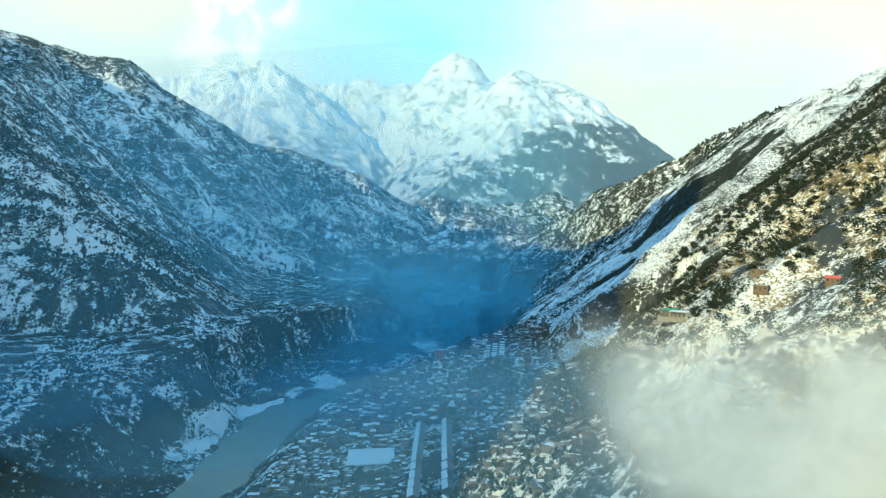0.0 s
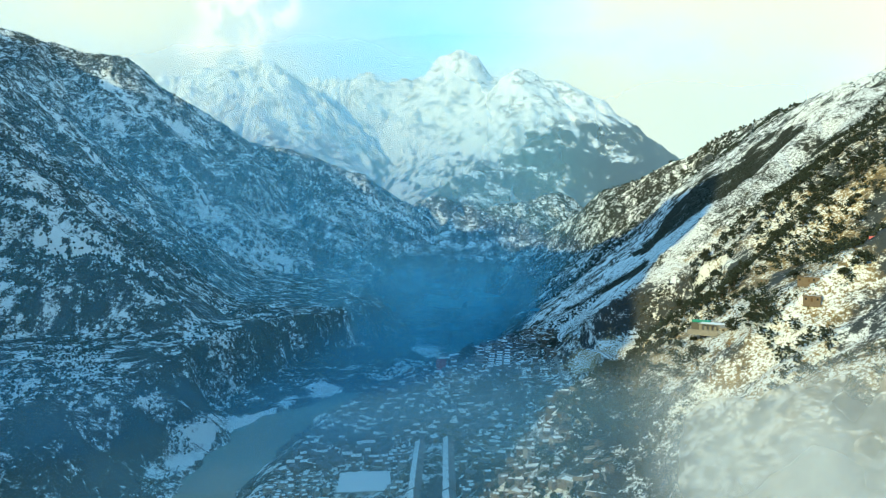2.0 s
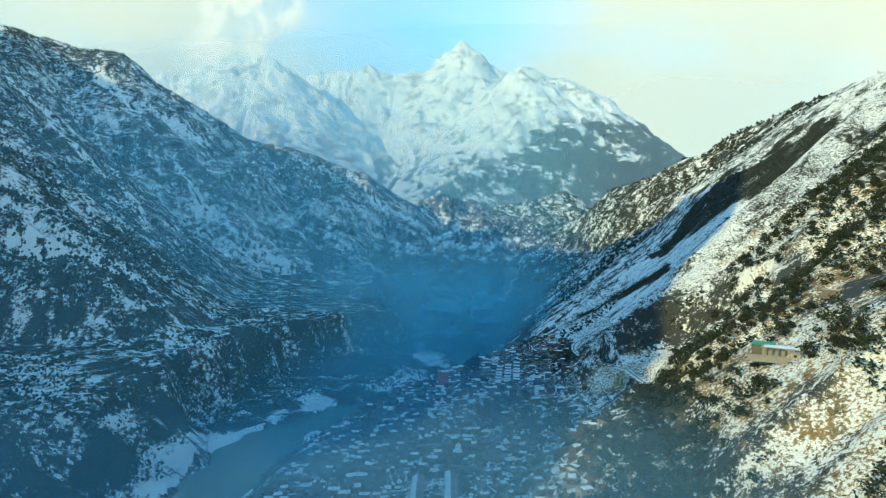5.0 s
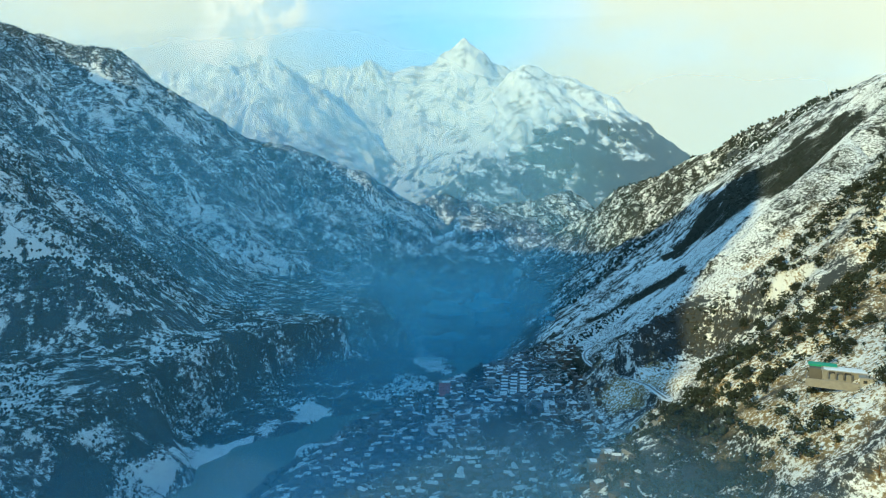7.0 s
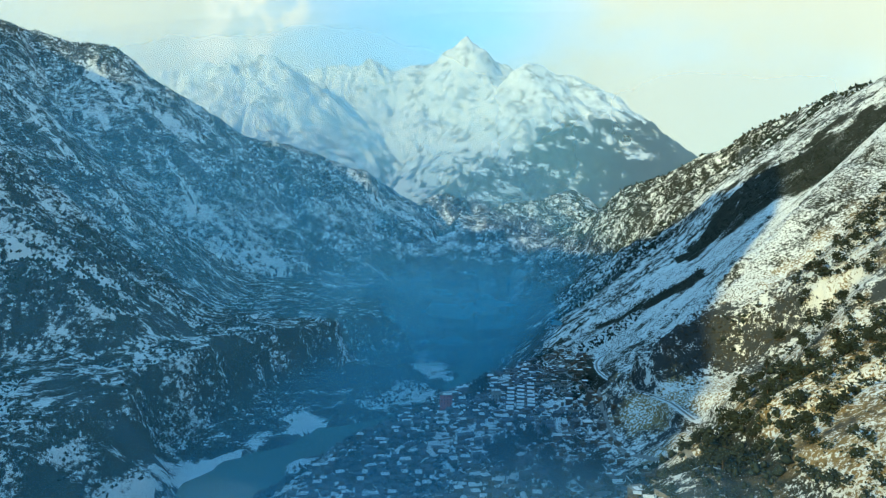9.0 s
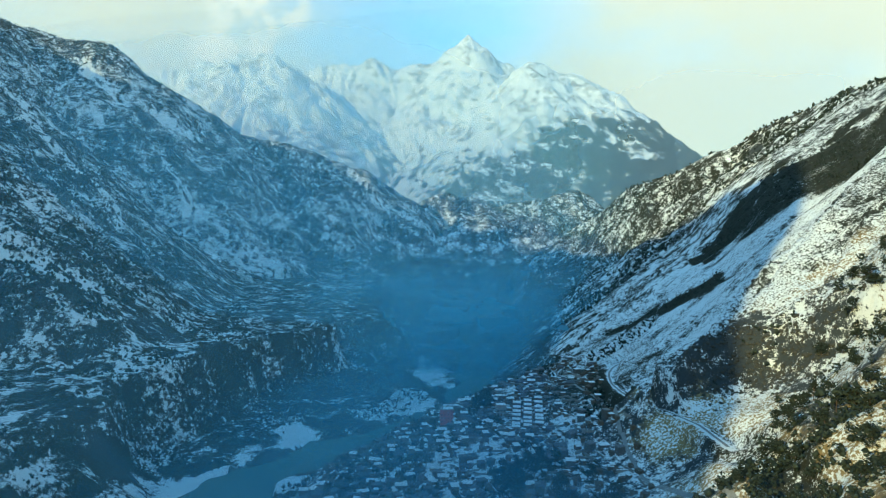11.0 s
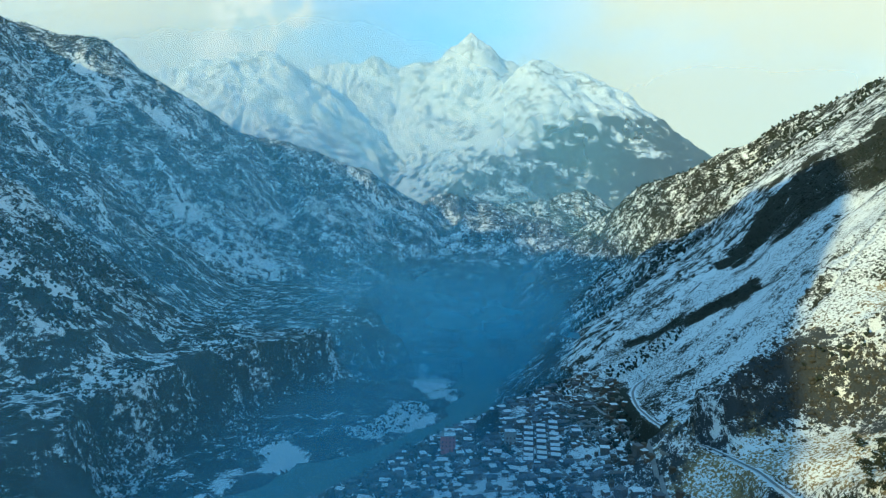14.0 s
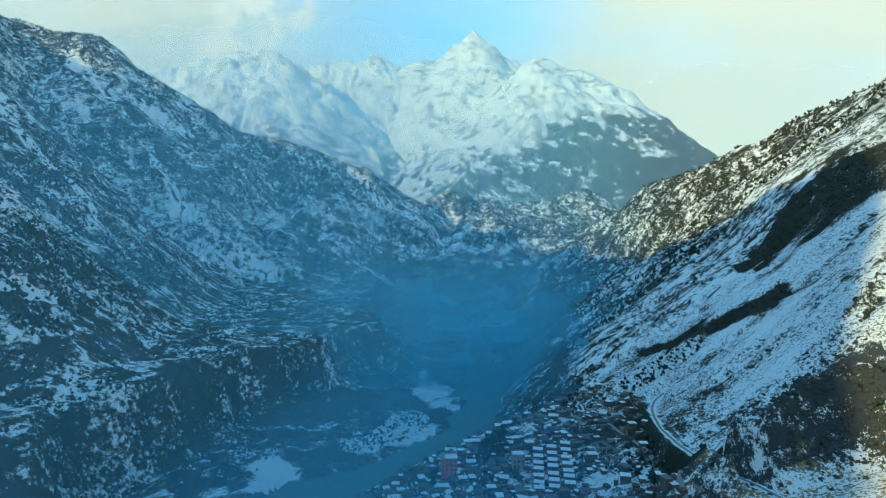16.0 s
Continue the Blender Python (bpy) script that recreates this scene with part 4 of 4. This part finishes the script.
forms = [make_tree(6.5, 3.2, 1, "rounded dark evergreen tree on the snowy slope"), make_tree(5.0, 2.9, 2, "low spreading evergreen tree among snow patches"),
         make_tree(8.0, 3.4, 3, "tall dark evergreen with an open crown"), make_tree(3.6, 2.4, 4, "bushy young evergreen rooted in dry grass"),
         make_tree(9.5, 2.8, 5, "slim dark conifer standing over the slope", True), make_tree(4.4, 3.4, 6, "broad scrubby evergreen on the hillside")]

# candidates follow the ground's own grid; forest thickens in patches and thins on the benches
gen = np.random.default_rng(77)
front = (np.abs((np.degrees(A_) + 180) % 360 - 180) < 37.9) & (R_ > 330)
idx = np.flatnonzero(front.ravel() & (gen.uniform(0, 1, front.size) < 0.4))
px_, py_, pz_ = GX.ravel()[idx], GY.ravel()[idx], GZ.ravel()[idx]
upf, patf, stf = up_.ravel()[idx], patch_.ravel()[idx], steep_.ravel()[idx]
jit = gen.uniform(0, 0.4, len(idx))
d_road = near_line(px_, py_, ROAD)[0]
d_river, _, half_r, _ = near_line(px_, py_, RIVER)
sunny_side = (px_ > 70) & (py_ < 760) & (upf > 0.15)
clearing = fbm(px_, py_, 130, 3, 171)
bowl = (px_ > 130) & (py_ > 690) & (py_ < 1150) & (px_ < 420)

fan = (px_ > 130) & (py_ > 640 + 0.25 * np.maximum(px_ - 215, 0) - 0.5 * np.maximum(190 - px_, 0)) & (py_ < 850)

# single trees
want = np.where(sunny_side, (0.34 + 0.24 * smooth(200, 260, pz_)) * (0.65 + 0.35 * smooth(120, 185, px_)) * smooth(-0.36, 0.42, 0.4 * clearing + 0.5 * stf + np.maximum(0.004 * (pz_ - 215), -0.04)) * smooth(0, -45, py_ - 600 - 0.45 * (px_ - 190)), 0) * smooth(6, 14, d_road) * (R_.ravel()[idx] / 700) ** 2
pick = np.flatnonzero(jit < want)
pick = pick[np.argsort(py_[pick])]
houses = [(156, 386), (152, 380), (160, 392), (224, 354), (196, 300), (188, 352), (247, 395), (205, 430), (262, 350), (176, 330)]
kept, cells = [], set()
for i in pick[~fan[pick]]:
    cell = (int(px_[i] // 5.5), int(py_[i] // 5.5))
    if cell in cells or any((px_[i] - a) ** 2 + (py_[i] - b) ** 2 < 150 for a, b in houses):
        continue
    cells.add(cell)
    kept.append(i)
close = [i for i in kept if 320 < py_[i] < 640 and px_[i] < 330]
near = [close[i] for i in gen.permutation(len(close))[:294]]
others = sorted(set(kept) - set(near))
placed = [False] * len(forms)
for n_, i in enumerate(near):
    k = int(gen.integers(0, len(forms)))
    s = float(gen.uniform(0.7, 1.2))
    m = pose(float(px_[i]), float(py_[i]), float(pz_[i]), 0, 0, float(gen.uniform(0, 360)))
    if not placed[k]:
        forms[k].matrix_basis, placed[k] = m, True
    else:
        t = copy_thing(forms[k], m)
        t.scale = (s, s, s * float(gen.uniform(0.85, 1.15)))


def wood(name, chosen, low, high, per, label, stretch=1.0, leaf=None, leafy=False):
    """Woods too many to count: each tree a few ragged clumps, or many sprays."""
    c = np.stack([px_[chosen], py_[chosen], pz_[chosen]], -1)
    size = gen.uniform(low, high, len(c))
    cs, ss = [], []
    for k in range(per):
        off = gen.normal(0, 0.55 if leafy else 0.42, (len(c), 3)) * size[:, None] * (1, 1, 0.7)
        cs.append(c + off + np.stack([0 * size, 0 * size, size * (0.75 + (1.1 * k / per if leafy else 0.25 * k))], -1))
        ss.append(size * gen.uniform(0.5, 0.95, len(c)) * (0.5 if leafy else 1.0 if k == 0 else 0.8))
    cs, ss = np.concatenate(cs), np.concatenate(ss)
    me = sprays_mesh(name, cs, ss, gen, leaf or LEAF_FAR) if leafy else clumps_mesh(name, cs, ss, gen, leaf or LEAF_FAR, stretch)
    return tagged(new(name, me), label, "woods", kind="stuff")


jit2 = gen.uniform(0, 0.4, len(idx))
rr = (R_.ravel()[idx] / 1000) ** 2
in_town = np.zeros(len(idx), bool)
dt_, st_, _, _ = near_line(px_, py_, TOWN_EDGE)
in_town = (st_ * dt_ > 0) & (upf < 0.5) & (py_ < 900)
wood("slope_trees", np.array(others), 1.5, 2.9, 34, "dark evergreen trees scattered over the sunlit slope", 1.0, LEAF, True)
# scrub between the single trees
clear = (d_road > 7) & ~fan
bush = clear & sunny_side & (jit2 < 0.30 * smooth(-0.6, 0.5, 0.5 * clearing + stf) * smooth(40, -60, py_ - 600 - 0.45 * (px_ - 190)) * smooth(5, 12, d_road) * rr * 2)
wood("hillside_scrub", np.flatnonzero(bush), 0.45, 1.3, 9, "low dark scrub scattered over sunlit snow", 1.0, LEAF, True)
ridge_trees = clear & (px_ > 80) & (upf > 0.4) & (py_ > 700) & (py_ < 2300) & ~bowl & (jit2 < np.where(py_ > 1200, 0.12, 0.085) * rr * smooth(-0.5, 0.5, clearing + 0.6 * stf))
reach_ = np.clip(26 + 0.7 * (px_ - 300), 26, 100)
in_band = smooth(1.2, 0.75, (near_line(px_, py_, DARK_BAND)[0] + 42 * stf) / reach_)
deep = (d_road > 7) & (py_ > 700) & (jit2 < rr * (0.8 * in_band + 0.4 * smooth(15, 8, near_line(px_, py_, TREE_STRIP)[0] + 10 * stf)))
wood("dark_forest", np.flatnonzero((ridge_trees & (py_ < 1200)) | deep), 1.5, 2.8, 10, "dense dark forest in the shaded hollow", 1.1, None, True)
wood("ridge_forest", np.flatnonzero(ridge_trees & ~deep & (py_ >= 1200)), 2.2, 4.0, 2, "open evergreen forest on the sunlit ridge", 1.15)
left_side = ((px_ < -150) | ((px_ < 200) & (py_ > 1850))) & (upf > 0.25) & (py_ > 500) & (py_ < 3100) & (jit2 < 0.62 * np.minimum(rr, 5) * smooth(-0.45, 0.45, -patf - 0.7 * stf))
wood("mountain_forest", np.flatnonzero(left_side), 1.7, 3.7, 1, "scattered evergreens on the shaded mountainside", 1.2)
banks = clear & (upf < 0.4) & ~in_town & (py_ < 2200) & (d_river > half_r + 14) & (px_ < 150) & (jit2 < (0.12 + 0.06 * (py_ < 1150)) * np.minimum(rr, 3) * smooth(-0.2, 0.45, patf - 0.2 * stf))
wood("valley_woods", np.flatnonzero(banks), 1.3, 2.8, 2, "dark woods on the terraced valley sides")
groves = clear & in_town & (jit2 < 0.16 * rr * 2 * smooth(0.0, 0.35, clearing))
wood("town_groves", np.flatnonzero(groves), 1.3, 2.4, 3, "bare dark groves between the town's roofs")

# autumn-yellow trees low on the slope, and dark conifers in the town
def stand(base, spots, name, label, group, low, high, leaf=None):
    zs_ = ground_z([p[0] for p in spots], [p[1] for p in spots])
    for (x, y), z in zip(spots, zs_):
        t = copy_thing(base, pose(x, y, float(z), 0, 0, float(gen.uniform(0, 360))))
        q = float(gen.uniform(low, high))
        t.scale = (q, q, q * float(gen.uniform(0.9, 1.15)))
        t.name = name
        tagged(t, label, "tree", group)
        if leaf:
            for c in t.children:
                if c.name.startswith("crown"):
                    c.data = leaf


OCHRE = leaf_material("ochre_leaves", (0.20, 0.11, 0.03), (0.36, 0.22, 0.07))
dry_crown = forms[1].children[1].data.copy()
dry_crown.materials.clear()
dry_crown.materials.append(OCHRE)
stand(forms[1], [(88, 372), (92, 368), (101, 355), (140, 352), (146, 349), (152, 340), (84, 380), (128, 330), (165, 345), (112, 402), (97, 362)], "autumn_tree", "ochre autumn tree among snow patches", "autumn trees", 0.7, 1.3, dry_crown)
stand(forms[4], [(26, 768), (30, 772), (23, 774), (28, 778), (33, 766), (20, 765), (31, 782), (25, 760), (34, 775)], "conifer", "tall dark conifer at the edge of town", "conifers in the town", 1.3, 1.9)
stand(forms[2], [(float(42 + gen.normal(0, 9)), float(600 + gen.normal(0, 12))) for _ in range(26)] + [(float(71 + gen.normal(0, 10)), float(546 + gen.normal(0, 14))) for _ in range(30)], "grove_tree", "dark evergreen tree in a grove among houses", "grove in the town", 0.8, 1.3)

# crags of the rock band
gk = np.random.default_rng(31)
t_ = gk.uniform(0, 3, 2200)
line_ = np.array(OUTCROP, float)[:, :2]
k_ = np.minimum(t_.astype(int), 2)
cr = line_[k_] + (line_[k_ + 1] - line_[k_]) * (t_ - k_)[:, None] + gk.normal(0, 11, (2200, 2))
CRAG = plain("dark_crag", (0.025, 0.027, 0.025), (0.10, 0.095, 0.08), 0.25, 0.9)
crags = clumps_mesh("crags", np.column_stack([cr, ground_z(cr[:, 0], cr[:, 1])]), 0.35 + 1.5 * gk.uniform(0, 1, 2200) ** 3, gk, CRAG, 0.8)
tagged(new("crags", crags), "dark broken rock band on the slope", "rocks", kind="stuff")

# ---- mist and haze sheets ----
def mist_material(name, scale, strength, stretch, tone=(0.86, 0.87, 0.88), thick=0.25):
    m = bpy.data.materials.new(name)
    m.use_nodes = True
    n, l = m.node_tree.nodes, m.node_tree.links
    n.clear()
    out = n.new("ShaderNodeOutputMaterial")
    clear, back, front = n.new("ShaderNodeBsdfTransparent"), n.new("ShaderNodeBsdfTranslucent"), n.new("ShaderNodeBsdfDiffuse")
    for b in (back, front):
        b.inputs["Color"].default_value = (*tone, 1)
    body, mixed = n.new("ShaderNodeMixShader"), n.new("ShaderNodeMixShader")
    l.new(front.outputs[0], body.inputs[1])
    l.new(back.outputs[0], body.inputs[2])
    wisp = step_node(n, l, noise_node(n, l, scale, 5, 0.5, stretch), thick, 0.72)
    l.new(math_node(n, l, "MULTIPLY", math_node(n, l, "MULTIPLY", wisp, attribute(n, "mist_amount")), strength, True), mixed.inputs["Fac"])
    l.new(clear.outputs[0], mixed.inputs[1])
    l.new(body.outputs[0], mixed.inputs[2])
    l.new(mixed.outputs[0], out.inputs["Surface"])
    return m


def mist_sheet(name, x0, x1, y0, y1, level, thin, mat, label, cells=64, rim_x=0.22):
    X, Y = np.meshgrid(np.linspace(x0, x1, cells), np.linspace(y0, y1, cells))
    X = X + 0.06 * (x1 - x0) * fbm(X, Y, 0.4 * (y1 - y0), 2, 181)
    me = grid_mesh(name, X, Y, level(X, Y))
    u, v = (X - x0) / (x1 - x0), (Y - y0) / (y1 - y0)
    rim = smooth(0, rim_x, u) * smooth(1, 1 - rim_x, u) * smooth(0, 0.2, v) * smooth(1, 0.8, v)
    put_attribute(me, "mist_amount", np.clip(rim * thin(X, Y), 0, 1))
    me.materials.append(mat)
    return tagged(new(name, me), label, "mist", kind="stuff")


# valley and town sheets: the haze's blue cast is put into their tone
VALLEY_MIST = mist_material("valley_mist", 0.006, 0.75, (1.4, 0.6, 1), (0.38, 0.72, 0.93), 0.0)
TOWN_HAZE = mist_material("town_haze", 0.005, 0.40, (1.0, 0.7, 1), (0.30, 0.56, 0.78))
BRIGHT_MIST = mist_material("sunlit_mist", 0.02, 0.85, (1, 1, 1), thick=0.1)
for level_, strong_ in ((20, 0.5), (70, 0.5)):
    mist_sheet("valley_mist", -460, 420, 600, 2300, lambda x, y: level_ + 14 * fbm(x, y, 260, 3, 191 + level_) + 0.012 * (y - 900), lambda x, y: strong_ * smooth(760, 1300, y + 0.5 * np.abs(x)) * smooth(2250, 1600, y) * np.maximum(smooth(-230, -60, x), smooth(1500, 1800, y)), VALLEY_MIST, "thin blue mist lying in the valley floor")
mist_sheet("town_haze", -420, 260, -60, 550, lambda x, y: 158 + 10 * fbm(x, y, 200, 3, 197), lambda x, y: smooth(150, 50, x) * smooth(440, 280, y), TOWN_HAZE, "see-through sheet tinted as thin haze over the town")
# level sheet tinted dark blue, veiling the roofs like haze
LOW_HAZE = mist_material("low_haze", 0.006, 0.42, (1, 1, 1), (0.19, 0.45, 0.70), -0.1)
mist_sheet("low_haze", -420, 150, 300, 930, lambda x, y: 116 + 6 * fbm(x, y, 200, 3, 199), lambda x, y: smooth(120, 70, x) * smooth(-190, -60, x) * (0.4 + 0.6 * smooth(800, 640, y)), LOW_HAZE, "see-through sheet tinted as blue haze over the town's roofs")
# tinted sheets stand across the valley, one behind the other, painting in distance haze
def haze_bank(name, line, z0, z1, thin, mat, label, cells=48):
    """An upright see-through sheet along a line from (x, y) to (x, y), fading at its sides and its top."""
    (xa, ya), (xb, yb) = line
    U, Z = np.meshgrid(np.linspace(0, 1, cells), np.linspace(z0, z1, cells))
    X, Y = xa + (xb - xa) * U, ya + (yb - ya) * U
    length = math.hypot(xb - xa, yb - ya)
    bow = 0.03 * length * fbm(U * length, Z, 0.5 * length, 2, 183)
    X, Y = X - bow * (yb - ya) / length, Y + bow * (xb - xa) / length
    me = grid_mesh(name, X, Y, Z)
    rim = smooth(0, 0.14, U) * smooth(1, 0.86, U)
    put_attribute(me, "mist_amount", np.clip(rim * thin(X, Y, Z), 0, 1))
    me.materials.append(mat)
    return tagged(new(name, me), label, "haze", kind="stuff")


# the blue of hazy air is put into these two tones
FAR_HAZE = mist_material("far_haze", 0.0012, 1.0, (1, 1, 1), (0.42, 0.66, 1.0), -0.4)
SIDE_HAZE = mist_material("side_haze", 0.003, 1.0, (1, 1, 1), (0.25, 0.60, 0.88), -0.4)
haze_bank("far_haze", ((-3600, 3080), (2600, 3080)), 150, 2000, lambda x, y, z: (0.38 + 0.12 * smooth(200, -600, x)) * smooth(1900, 700, z), FAR_HAZE, "see-through sheet tinted as pale haze before the snowy far range")
haze_bank("side_haze", ((-1700, 2060), (520, 1640)), 0, 760, lambda x, y, z: 0.26 * smooth(1000, 260, z), SIDE_HAZE, "see-through sheet tinted as blue haze across the upper valley")
haze_bank("side_haze", ((-640, 450), (50, 570)), 20, 560, lambda x, y, z: 0.22 * smooth(560, 200, z), SIDE_HAZE, "see-through sheet tinted as blue haze over the river bend")
haze_bank("side_haze", ((-1250, 1360), (330, 1180)), -10, 600, lambda x, y, z: 0.25 * smooth(760, 200, z), SIDE_HAZE, "see-through sheet tinted as blue haze across the middle valley")
# upright sheets in the same blue tone thicken the valley's mist
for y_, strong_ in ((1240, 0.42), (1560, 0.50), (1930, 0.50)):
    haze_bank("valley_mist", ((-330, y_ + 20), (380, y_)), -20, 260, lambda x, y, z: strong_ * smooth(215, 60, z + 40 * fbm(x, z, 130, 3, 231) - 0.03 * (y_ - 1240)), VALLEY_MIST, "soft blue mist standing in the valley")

# a bright billow of cloud rises off the slope beside the start of the flight
for y_, strong_ in ((128, 0.9), (140, 0.9), (154, 0.9)):
    haze_bank("slope_mist", ((8, y_), (330, y_ + 26)), 90, 232,
              lambda x, y, z: strong_ * smooth(216, 186, z + 15 * fbm(x, z + 3 * y_, 34, 4, 221) - 0.03 * x) * smooth(26, 78, x - 0.8 * (215 - z) + 16 * fbm(x, z, 26, 4, 227) + 30), BRIGHT_MIST, "bright sunlit cloud rising off the slope", 90)
